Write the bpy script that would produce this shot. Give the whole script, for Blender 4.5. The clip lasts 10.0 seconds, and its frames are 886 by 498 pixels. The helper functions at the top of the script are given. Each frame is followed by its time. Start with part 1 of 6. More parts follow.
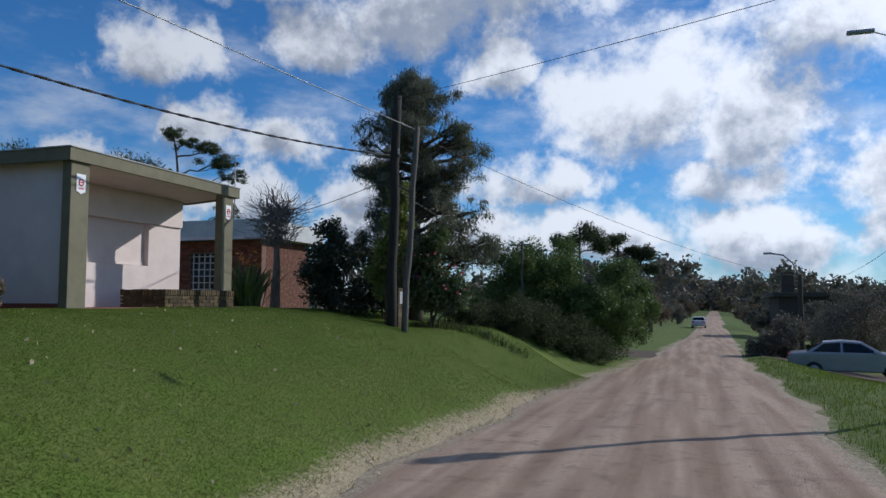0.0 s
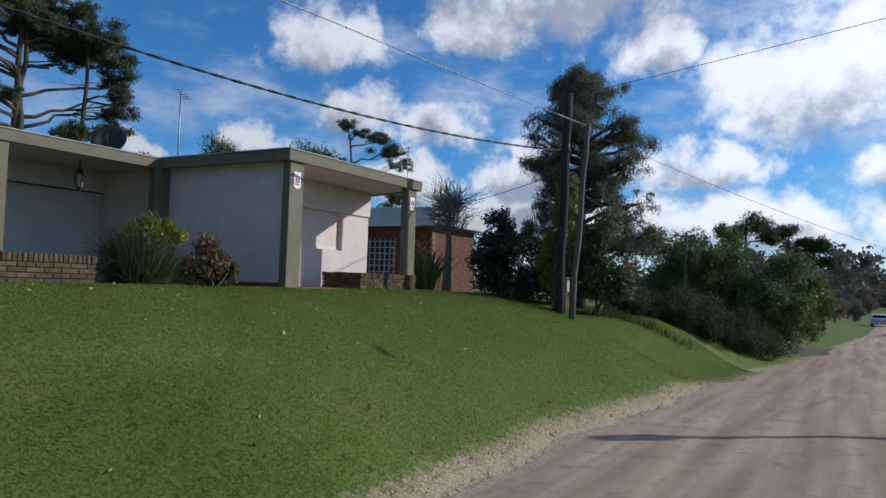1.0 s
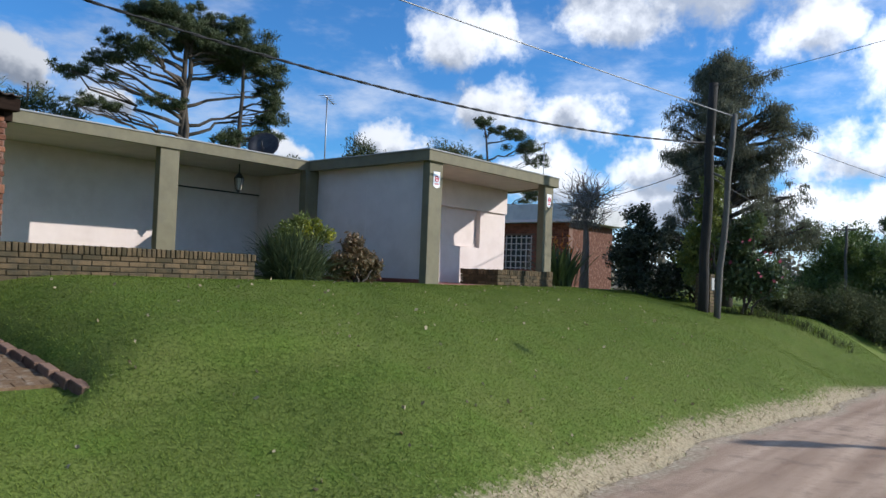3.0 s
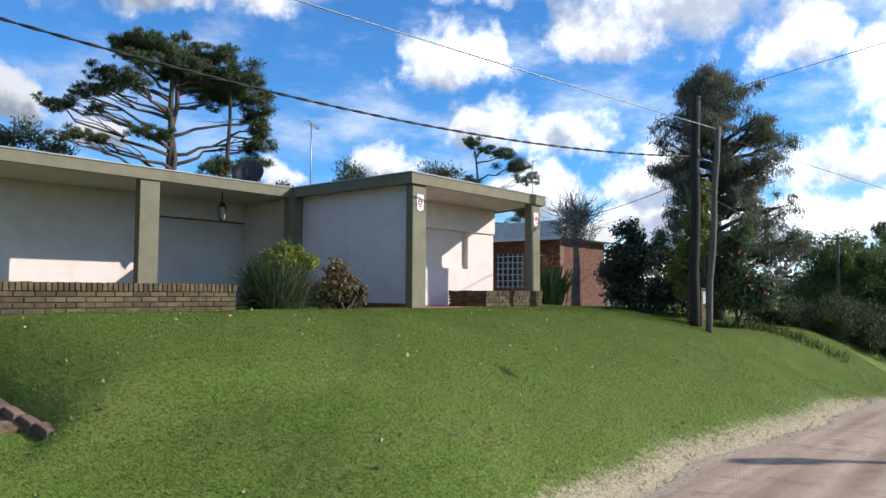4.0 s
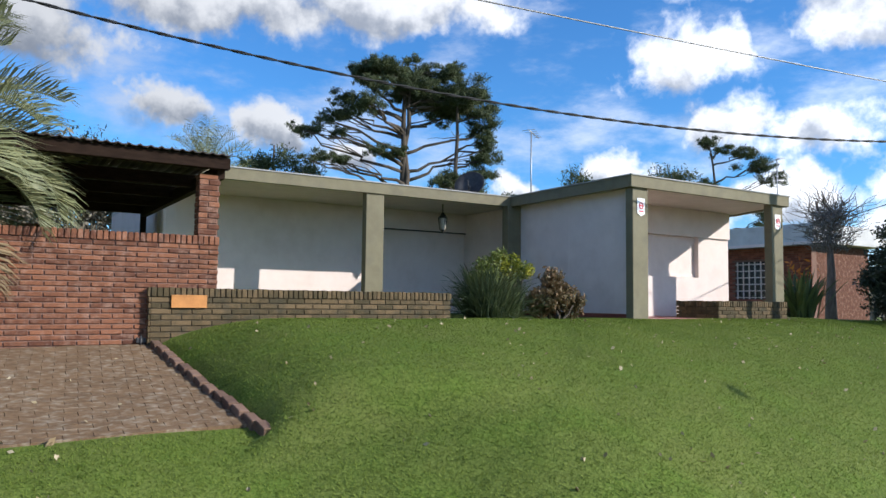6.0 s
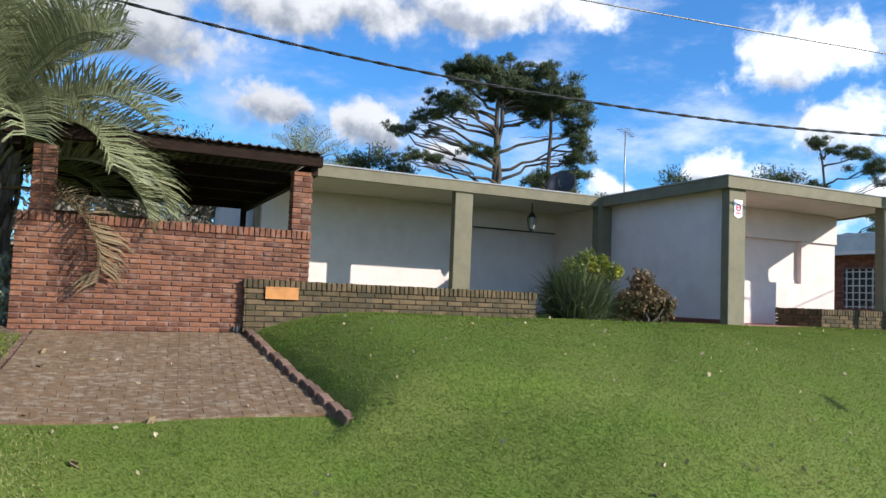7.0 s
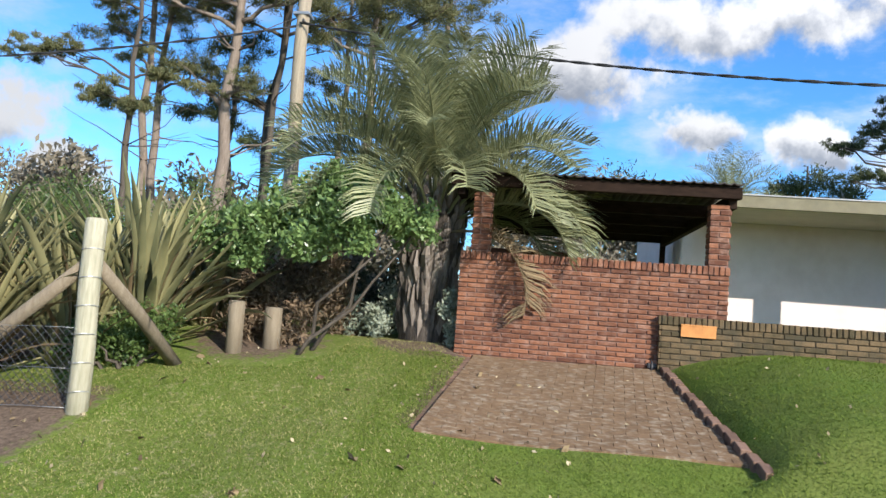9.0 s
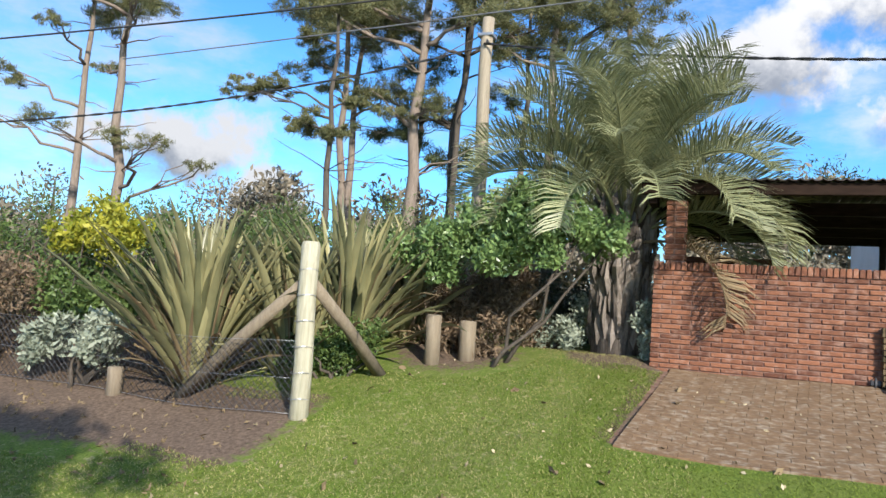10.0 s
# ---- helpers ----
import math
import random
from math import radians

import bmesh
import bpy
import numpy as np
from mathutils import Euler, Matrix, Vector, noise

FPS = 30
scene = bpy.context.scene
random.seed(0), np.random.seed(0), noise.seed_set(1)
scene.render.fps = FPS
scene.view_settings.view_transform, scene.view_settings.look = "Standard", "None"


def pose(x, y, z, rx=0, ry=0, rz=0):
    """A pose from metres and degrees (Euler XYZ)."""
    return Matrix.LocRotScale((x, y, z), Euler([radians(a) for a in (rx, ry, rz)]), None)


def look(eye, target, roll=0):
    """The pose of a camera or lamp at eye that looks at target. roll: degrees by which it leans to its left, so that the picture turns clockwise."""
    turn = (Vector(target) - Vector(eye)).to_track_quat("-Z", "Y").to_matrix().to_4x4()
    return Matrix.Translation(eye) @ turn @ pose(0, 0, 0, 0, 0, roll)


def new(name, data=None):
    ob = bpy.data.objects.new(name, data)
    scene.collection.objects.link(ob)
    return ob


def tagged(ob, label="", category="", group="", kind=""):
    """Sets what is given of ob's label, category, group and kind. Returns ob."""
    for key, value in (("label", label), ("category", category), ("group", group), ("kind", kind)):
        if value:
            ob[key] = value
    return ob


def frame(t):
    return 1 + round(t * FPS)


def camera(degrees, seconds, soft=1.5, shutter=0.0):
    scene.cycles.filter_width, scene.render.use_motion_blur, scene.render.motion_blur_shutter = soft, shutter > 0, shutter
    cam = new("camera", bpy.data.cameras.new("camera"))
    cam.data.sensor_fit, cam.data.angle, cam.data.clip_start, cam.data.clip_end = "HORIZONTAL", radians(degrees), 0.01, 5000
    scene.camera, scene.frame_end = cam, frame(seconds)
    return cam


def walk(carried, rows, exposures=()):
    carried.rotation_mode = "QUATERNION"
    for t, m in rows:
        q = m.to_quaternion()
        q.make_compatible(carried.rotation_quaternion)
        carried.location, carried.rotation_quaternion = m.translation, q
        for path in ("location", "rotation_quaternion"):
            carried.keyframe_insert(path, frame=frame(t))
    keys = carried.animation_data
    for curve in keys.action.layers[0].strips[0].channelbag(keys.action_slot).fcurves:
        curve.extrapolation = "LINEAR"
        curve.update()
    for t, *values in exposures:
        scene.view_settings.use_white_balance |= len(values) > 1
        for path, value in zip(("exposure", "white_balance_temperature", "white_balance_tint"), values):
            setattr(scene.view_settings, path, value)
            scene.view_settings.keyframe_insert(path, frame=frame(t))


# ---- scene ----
cam = camera(62.0, 10.0)
PATH = [
    (0, (0.152, 0.92, 1.704), (-0.469, 2.815, 1.847), 0.1),
    (0.2, (0.1, 0.0, 1.71), (-0.605, 1.867, 1.845), 0.6),
    (0.5, (0.206, -0.376, 1.733), (-0.6, 1.45, 1.86), 1.2),
    (1, (0.142, -0.186, 1.771), (-0.85, 1.548, 1.863), 2.0),
    (1.5, (0.16, -0.272, 1.753), (-0.996, 1.359, 1.82), 2.7),
    (2, (0.181, -0.349, 1.771), (-1.016, 1.252, 1.817), 2.8),
    (2.5, (0.188, -0.381, 1.785), (-1.02, 1.213, 1.826), 2.8),
    (3, (0.206, -0.328, 1.791), (-1.086, 1.197, 1.858), 2.2),
    (4.5, (0.301, 0.027, 1.876), (-0.986, 1.552, 2.014), -0.6),
    (5, (0.198, 0.14, 1.864), (-1.168, 1.594, 2.008), -1.8),
    (5.5, (0.156, 0.258, 1.85), (-1.39, 1.517, 2.005), -1.0),
    (6, (0.224, 0.338, 1.835), (-1.468, 1.394, 1.979), 0.7),
    (7.5, (0.363, 0.395, 1.82), (-1.494, 1.123, 1.964), 2.6),
    (8, (0.419, 0.402, 1.855), (-1.508, 0.915, 2.01), 2.9),
    (8.5, (0.395, 0.494, 1.887), (-1.596, 0.596, 2.043), 3.8),
    (9, (0.377, 0.541, 1.887), (-1.599, 0.272, 2.039), 4.4),
    (9.5, (0.419, 0.554, 1.907), (-1.507, 0.035, 2.051), 4.5),
    (10, (0.528, 0.47, 1.927), (-1.323, -0.273, 2.069), 3.9),
]
LIGHT = [(0, -0.92, 5900, 10), (1, -0.74, 5950, 10), (2, -0.46, 6050, 10), (3.2, -0.15, 6150, 10), (4.5, 0.12, 6250, 10), (5.5, 0.08, 6250, 10), (7.5, 0.33, 6350, 10), (9, 0.47, 6500, 10), (10, 0.55, 6550, 10)]
walk(cam, [(t, look(eye, target, roll)) for t, eye, target, roll in PATH], LIGHT)

# ---- shape of the land ----
def smooth(a, b, v):
    u = min(1.0, max(0.0, (v - a) / (b - a)))
    return u * u * (3 - 2 * u)


def road_mid(y):
    return -0.45 + 0.045 * max(0.0, y - 10) - 0.009 * max(0.0, y - 60)


def road_half(y):
    return 2.45 - 0.7 * smooth(14, 34, y) + 0.1 * math.sin(y * 0.9) + 0.06 * math.sin(y * 2.3 + 1)


def road_z(y):
    return -0.02 * max(0.0, min(y, 75) - 4) - 0.004 * max(0.0, y - 75)


def cross(y):
    """1 where the side street crosses."""
    return smooth(31.5, 33.0, y) * (1 - smooth(38.0, 40.0, y))


def drive_edge(x):
    return 2.04 + 0.12 * (min(x, -5.5) + 9.02)


def drive_side(x):
    return -0.25 - 0.09 * (max(x, -9.4) + 9.12)


def lawn_z(x, y):
    """Height of the ground over the road's level."""
    d = road_mid(y) - road_half(y) - x
    if d < 0:
        r = x - road_mid(y) - road_half(y)
        return 0.0 if r < 0 else 0.10 * smooth(0, 1.0, r) - 0.24 * min(max(0.0, r - 1), 4) * smooth(18, 30, y)
    u = min(1.0, d / 6.0)
    main = (1.59 - road_z(min(y, 20))) * (1 - (1 - u) ** 2.0)
    bank = 1.36 * smooth(0.1, 3.2, d) + 0.45 * smooth(3.2, 7, d)
    low = 0.205 * min(d, 6.6) - 0.10 * smooth(0, 2, d) * (1 - smooth(2.5, 5, d)) + 0.02 * max(0.0, min(d - 6.6, 20))
    ramp = 1.30 * (min(d, 6.6) / 6.3) ** 0.9 - 0.05 * smooth(0, 1, d) * (1 - smooth(1.2, 2.6, d)) + 0.02 * max(0.0, min(d - 6.6, 20))
    low += (ramp - low) * smooth(-2.6, -0.8, y)
    far = smooth(14.0, 18.0, y)
    high = main * (1 - far) + bank * far
    step = smooth(2.3, 3.2, d)
    a = 1.9 * (1 - step) + (drive_edge(x) + 0.1) * step
    b = 5.2 * (1 - step) + 3.7 * step
    u = min(1.0, max(0.0, (y - a) / (b - a)))
    w = u * u * (3 - 2 * u) * (1 - step) + (1 - (1 - u) ** 2.4) * step
    w += (1 - w) * 0.16 * smooth(0.0, 0.07, u) * step
    z = low * (1 - w) + high * w
    z *= 1 - 0.9 * smooth(24, 31, y)
    return z + 0.012 * math.sin(x * 2.1 + y) * math.sin(y * 1.3)


def gz(x, y):
    return road_z(y) + lawn_z(x, y)


# ==== world, sun ====
def node(tree, kind, links=(), **values):
    n = tree.nodes.new(kind)
    if "operation" in values:
        n.operation = values["operation"]
    if "data_type" in values:
        n.data_type = values["data_type"]
    if "blend_type" in values:
        n.blend_type = values["blend_type"]
    if "interpolation_type" in values:
        n.interpolation_type = values["interpolation_type"]
    if "attribute_name" in values:
        n.attribute_name = values["attribute_name"]
    for slot, src in links:
        if hasattr(src, "is_output"):
            tree.links.new(src, n.inputs[slot])
        else:
            n.inputs[slot].default_value = src
    return n


def maths(tree, op, a, b=0.0, c=0.0):
    return node(tree, "ShaderNodeMath", [(0, a), (1, b), (2, c)], operation=op).outputs[0]


SUN_AZ, SUN_EL = 49.0, 26.4  # clockwise from +y, above the horizon
to_sun = Vector((math.sin(radians(SUN_AZ)) * math.cos(radians(SUN_EL)), math.cos(radians(SUN_AZ)) * math.cos(radians(SUN_EL)), math.sin(radians(SUN_EL))))
sun = new("sun", bpy.data.lights.new("sun", "SUN"))
sun.data.energy, sun.data.angle, sun.data.color = 5.7, radians(0.55), (1.0, 0.93, 0.83)
sun.matrix_world = look(to_sun * 50, (0, 0, 0))

world = bpy.data.worlds.new("sky")
scene.world = world
world.use_nodes = True
wt = world.node_tree
wt.nodes.clear()
sky = wt.nodes.new("ShaderNodeTexSky")
sky.sky_type, sky.sun_disc, sky.sun_elevation, sky.sun_rotation = "NISHITA", False, radians(SUN_EL), radians(SUN_AZ)
sky.air_density, sky.dust_density, sky.ozone_density = 1.0, 0.4, 3.0
way = node(wt, "ShaderNodeTexCoord").outputs["Generated"]
parts3 = node(wt, "ShaderNodeSeparateXYZ", [(0, way)])
billow = node(wt, "ShaderNodeTexNoise", [("Vector", way), ("Scale", 15.0), ("Detail", 9.0), ("Roughness", 0.6)]).outputs[0]
puff = node(wt, "ShaderNodeTexNoise", [("Vector", way), ("Scale", 34.0), ("Detail", 6.0), ("Roughness", 0.6)]).outputs[0]
fill = node(wt, "ShaderNodeTexNoise", [("Vector", way), ("Scale", 3.1), ("Detail", 3.0)]).outputs[0]
warp = node(wt, "ShaderNodeTexNoise", [("Vector", way), ("Scale", 8.0), ("Detail", 5.0), ("Roughness", 0.6)]).outputs["Color"]
bend = node(wt, "ShaderNodeSeparateXYZ", [(0, warp)])
# degrees to the left of +y, and above the horizon, bent by the wind
azim = maths(wt, "MULTIPLY", maths(wt, "ARCTAN2", maths(wt, "MULTIPLY", parts3.outputs[0], -1.0), parts3.outputs[1]), 57.3)
elev = maths(wt, "MULTIPLY", maths(wt, "ARCSINE", parts3.outputs[2]), 57.3)
azim = maths(wt, "ADD", azim, maths(wt, "MULTIPLY", maths(wt, "SUBTRACT", bend.outputs[0], 0.5), 13.0))
elev = maths(wt, "ADD", elev, maths(wt, "MULTIPLY", maths(wt, "SUBTRACT", bend.outputs[1], 0.5), 6.0))
# cumulus banks: azimuth, elevation, half width, half height in degrees
CLOUDS = [(3, 15, 10, 6), (-5, 13, 6, 6), (-10, 19, 7, 6), (-13, 9, 6, 4), (-3, 8, 6, 2.5), (6, 5, 9, 3), (-6, 4, 9, 3), (15, 5, 4, 2.6), (-16, 5, 7, 3), (17, 23.5, 13, 5), (32, 23, 8, 3), (37, 13, 4, 2.4), (30, 12, 4.5, 2.4), (24, 9, 3.5, 2.2), (40.5, 17, 4.5, 3.2), (28, 20, 5.5, 3), (14, 18, 5, 3), (10, 9, 5, 2.5), (62, 22.5, 12, 2.6), (72, 13, 3, 2.2), (79, 13.5, 4.5, 2.4), (66, 11, 2.5, 1.5), (77, 21.5, 13, 3.2), (90, 18, 7, 4.5), (133, 10, 9, 3.8), (125, 7, 5, 3), (115, 24, 8, 2), (33, 7.5, 6, 2.4), (23, 6, 6, 2.5), (46, 10, 3, 1.8), (54, 9, 2.5, 1.6), (98, 8, 4, 2.5), (22, 21, 8, 4), (-40, 16, 14, 6), (-70, 22, 14, 6)]
total, under = -1.0, -1.0
for az, el, wide, high in CLOUDS:
    dx = maths(wt, "DIVIDE", maths(wt, "SUBTRACT", azim, az), wide)
    dy = maths(wt, "DIVIDE", maths(wt, "SUBTRACT", elev, el), high)
    flat_base = maths(wt, "MAXIMUM", dy, maths(wt, "MULTIPLY", dy, -1.35))
    reach = maths(wt, "SQRT", maths(wt, "ADD", maths(wt, "MULTIPLY", dx, dx), maths(wt, "MULTIPLY", flat_base, flat_base)))
    total = maths(wt, "MAXIMUM", total, maths(wt, "SUBTRACT", 1.0, reach))
    sag = maths(wt, "ADD", dy, 0.5)
    reach = maths(wt, "SQRT", maths(wt, "ADD", maths(wt, "MULTIPLY", dx, dx), maths(wt, "MULTIPLY", sag, sag)))
    under = maths(wt, "MAXIMUM", under, maths(wt, "SUBTRACT", 0.9, reach))
rough_edge = maths(wt, "ADD", maths(wt, "MULTIPLY", maths(wt, "SUBTRACT", billow, 0.5), 2.0), maths(wt, "MULTIPLY", maths(wt, "SUBTRACT", puff, 0.5), 0.5))
thick = maths(wt, "ADD", maths(wt, "MULTIPLY", total, 1.1), rough_edge)
thick = maths(wt, "ADD", thick, maths(wt, "MULTIPLY", maths(wt, "SUBTRACT", fill, 0.5), 0.6))
cover = node(wt, "ShaderNodeMapRange", [(0, thick), (1, -0.16), (2, 0.58), (3, 0.0), (4, 0.97)], interpolation_type="SMOOTHSTEP").outputs[0]
low_bank = node(wt, "ShaderNodeMapRange", [(0, parts3.outputs[2]), (1, 0.0), (2, 0.13), (3, 0.8), (4, 0.0)], interpolation_type="SMOOTHSTEP").outputs[0]
veil_at = node(wt, "ShaderNodeVectorMath", [(0, way), (1, (1.0, 1.0, 2.6))], operation="MULTIPLY").outputs[0]
veil = node(wt, "ShaderNodeTexNoise", [("Vector", veil_at), ("Scale", 4.2), ("Detail", 8.0), ("Roughness", 0.62)]).outputs[0]
veil = node(wt, "ShaderNodeMapRange", [(0, veil), (1, 0.43), (2, 0.76), (3, 0.0), (4, 0.7)], interpolation_type="SMOOTHSTEP").outputs[0]
cover = maths(wt, "MAXIMUM", cover, veil)
wisp = node(wt, "ShaderNodeMapRange", [(0, billow), (1, 0.3), (2, 0.6), (3, 0.3), (4, 1.0)]).outputs[0]
cover = maths(wt, "MAXIMUM", cover, maths(wt, "MULTIPLY", low_bank, wisp))
# the bases lie in their own shade
core = maths(wt, "ADD", under, maths(wt, "MULTIPLY", maths(wt, "SUBTRACT", billow, 0.5), -1.3))
core = maths(wt, "ADD", core, maths(wt, "MULTIPLY", maths(wt, "SUBTRACT", fill, 0.5), 1.4))
core = maths(wt, "ADD", core, maths(wt, "MULTIPLY", maths(wt, "SUBTRACT", puff, 0.5), -0.9))
core = node(wt, "ShaderNodeMapRange", [(0, core), (1, 0.05), (2, 0.85), (3, 0.0), (4, 1.0)], interpolation_type="SMOOTHSTEP").outputs[0]
grey = node(wt, "ShaderNodeMix", data_type="RGBA")
grey.inputs[6].default_value, grey.inputs[7].default_value = (1.02, 1.03, 1.06, 1), (0.40, 0.44, 0.52, 1)
wt.links.new(core, grey.inputs[0])
# clouds on the sun's side of the sky are the brightest
toward = node(wt, "ShaderNodeVectorMath", [(0, way), (1, tuple(to_sun))], operation="DOT_PRODUCT").outputs["Value"]
near_sun = node(wt, "ShaderNodeMapRange", [(0, toward), (1, -0.6), (2, 0.8), (3, 0.55), (4, 1.75)]).outputs[0]
bright = node(wt, "ShaderNodeVectorMath", [(0, grey.outputs[2]), ("Scale", near_sun)], operation="SCALE").outputs[0]
tint = node(wt, "ShaderNodeMix", data_type="RGBA", blend_type="MULTIPLY")
tint.inputs[0].default_value = 1.0
wt.links.new(sky.outputs[0], tint.inputs[6])
tint.inputs[7].default_value = (0.066, 0.13, 0.185, 1)
both = node(wt, "ShaderNodeMix", data_type="RGBA")
wt.links.new(cover, both.inputs[0])
wt.links.new(tint.outputs[2], both.inputs[6])
wt.links.new(bright, both.inputs[7])
bg = node(wt, "ShaderNodeBackground", [("Color", both.outputs[2]), ("Strength", 1.0)])
wt.links.new(bg.outputs[0], node(wt, "ShaderNodeOutputWorld").inputs[0])


# ==== materials ====
def material(name, c1, c2, scale=8.0, rough=0.85, bump=0.25, fine=90.0, metal=0.0, random_tint=0.0, island=False, stains=None, stretch=(1, 1, 1), spec=0.4):
    m = bpy.data.materials.new(name)
    m.use_nodes = True
    t = m.node_tree
    b = t.nodes["Principled BSDF"]
    where = node(t, "ShaderNodeNewGeometry").outputs["Position"]
    where = node(t, "ShaderNodeVectorMath", [(0, where), (1, stretch)], operation="MULTIPLY").outputs[0]
    n1 = node(t, "ShaderNodeTexNoise", [("Vector", where), ("Scale", scale), ("Detail", 6.0), ("Roughness", 0.6)])
    n2 = node(t, "ShaderNodeTexNoise", [("Vector", where), ("Scale", fine), ("Detail", 4.0), ("Roughness", 0.7)])
    f = maths(t, "ADD", maths(t, "MULTIPLY", n1.outputs[0], 1.5), maths(t, "MULTIPLY", n2.outputs[0], 0.7))
    f = maths(t, "SUBTRACT", f, 0.6)
    if random_tint:
        r = node(t, "ShaderNodeNewGeometry").outputs["Random Per Island"] if island else node(t, "ShaderNodeObjectInfo").outputs["Random"]
        f = maths(t, "ADD", f, maths(t, "MULTIPLY", maths(t, "SUBTRACT", r, 0.5), random_tint))
    ramp = node(t, "ShaderNodeMapRange", [(0, f), (1, 0.1), (2, 0.9)]).outputs[0]
    mix = node(t, "ShaderNodeMix", data_type="RGBA")
    t.links.new(ramp, mix.inputs[0])
    mix.inputs[6].default_value, mix.inputs[7].default_value = (*c1, 1), (*c2, 1)
    col = mix.outputs[2]
    if stains:
        colour, amount, size = stains
        n3 = node(t, "ShaderNodeTexNoise", [("Vector", where), ("Scale", size), ("Detail", 7.0), ("Roughness", 0.65)])
        k = node(t, "ShaderNodeMapRange", [(0, n3.outputs[0]), (1, 0.5), (2, 0.68), (3, 0.0), (4, amount)]).outputs[0]
        m2 = node(t, "ShaderNodeMix", data_type="RGBA")
        t.links.new(k, m2.inputs[0])
        t.links.new(col, m2.inputs[6])
        m2.inputs[7].default_value = (*colour, 1)
        col = m2.outputs[2]
    t.links.new(col, b.inputs["Base Color"])
    b.inputs["Roughness"].default_value, b.inputs["Metallic"].default_value = rough, metal
    b.inputs["Specular IOR Level"].default_value = spec
    if bump:
        h = maths(t, "ADD", n2.outputs[0], maths(t, "MULTIPLY", n1.outputs[0], 0.6))
        bn = node(t, "ShaderNodeBump", [("Strength", bump), ("Distance", 0.01), ("Height", h)])
        t.links.new(bn.outputs[0], b.inputs["Normal"])
    return m


def leaf_material(name, c1, c2, rough=0.5, glow=0.3, spec=0.4):
    m = bpy.data.materials.new(name)
    m.use_nodes = True
    t = m.node_tree
    b = t.nodes["Principled BSDF"]
    r = node(t, "ShaderNodeNewGeometry").outputs["Random Per Island"]
    where = node(t, "ShaderNodeNewGeometry").outputs["Position"]
    n1 = node(t, "ShaderNodeTexNoise", [("Vector", where), ("Scale", 1.7), ("Detail", 3.0)])
    f = maths(t, "ADD", maths(t, "MULTIPLY", r, 0.75), maths(t, "SUBTRACT", maths(t, "MULTIPLY", n1.outputs[0], 1.2), 0.47))
    mix = node(t, "ShaderNodeMix", data_type="RGBA")
    t.links.new(node(t, "ShaderNodeClamp", [(0, f)]).outputs[0], mix.inputs[0])
    mix.inputs[6].default_value, mix.inputs[7].default_value = (*c1, 1), (*c2, 1)
    t.links.new(mix.outputs[2], b.inputs["Base Color"])
    b.inputs["Roughness"].default_value = rough
    b.inputs["Specular IOR Level"].default_value = spec
    tr = node(t, "ShaderNodeBsdfTranslucent", [("Color", mix.outputs[2])])
    sh = node(t, "ShaderNodeMixShader", [(0, glow), (1, b.outputs[0]), (2, tr.outputs[0])])
    t.links.new(sh.outputs[0], t.nodes["Material Output"].inputs[0])
    return m


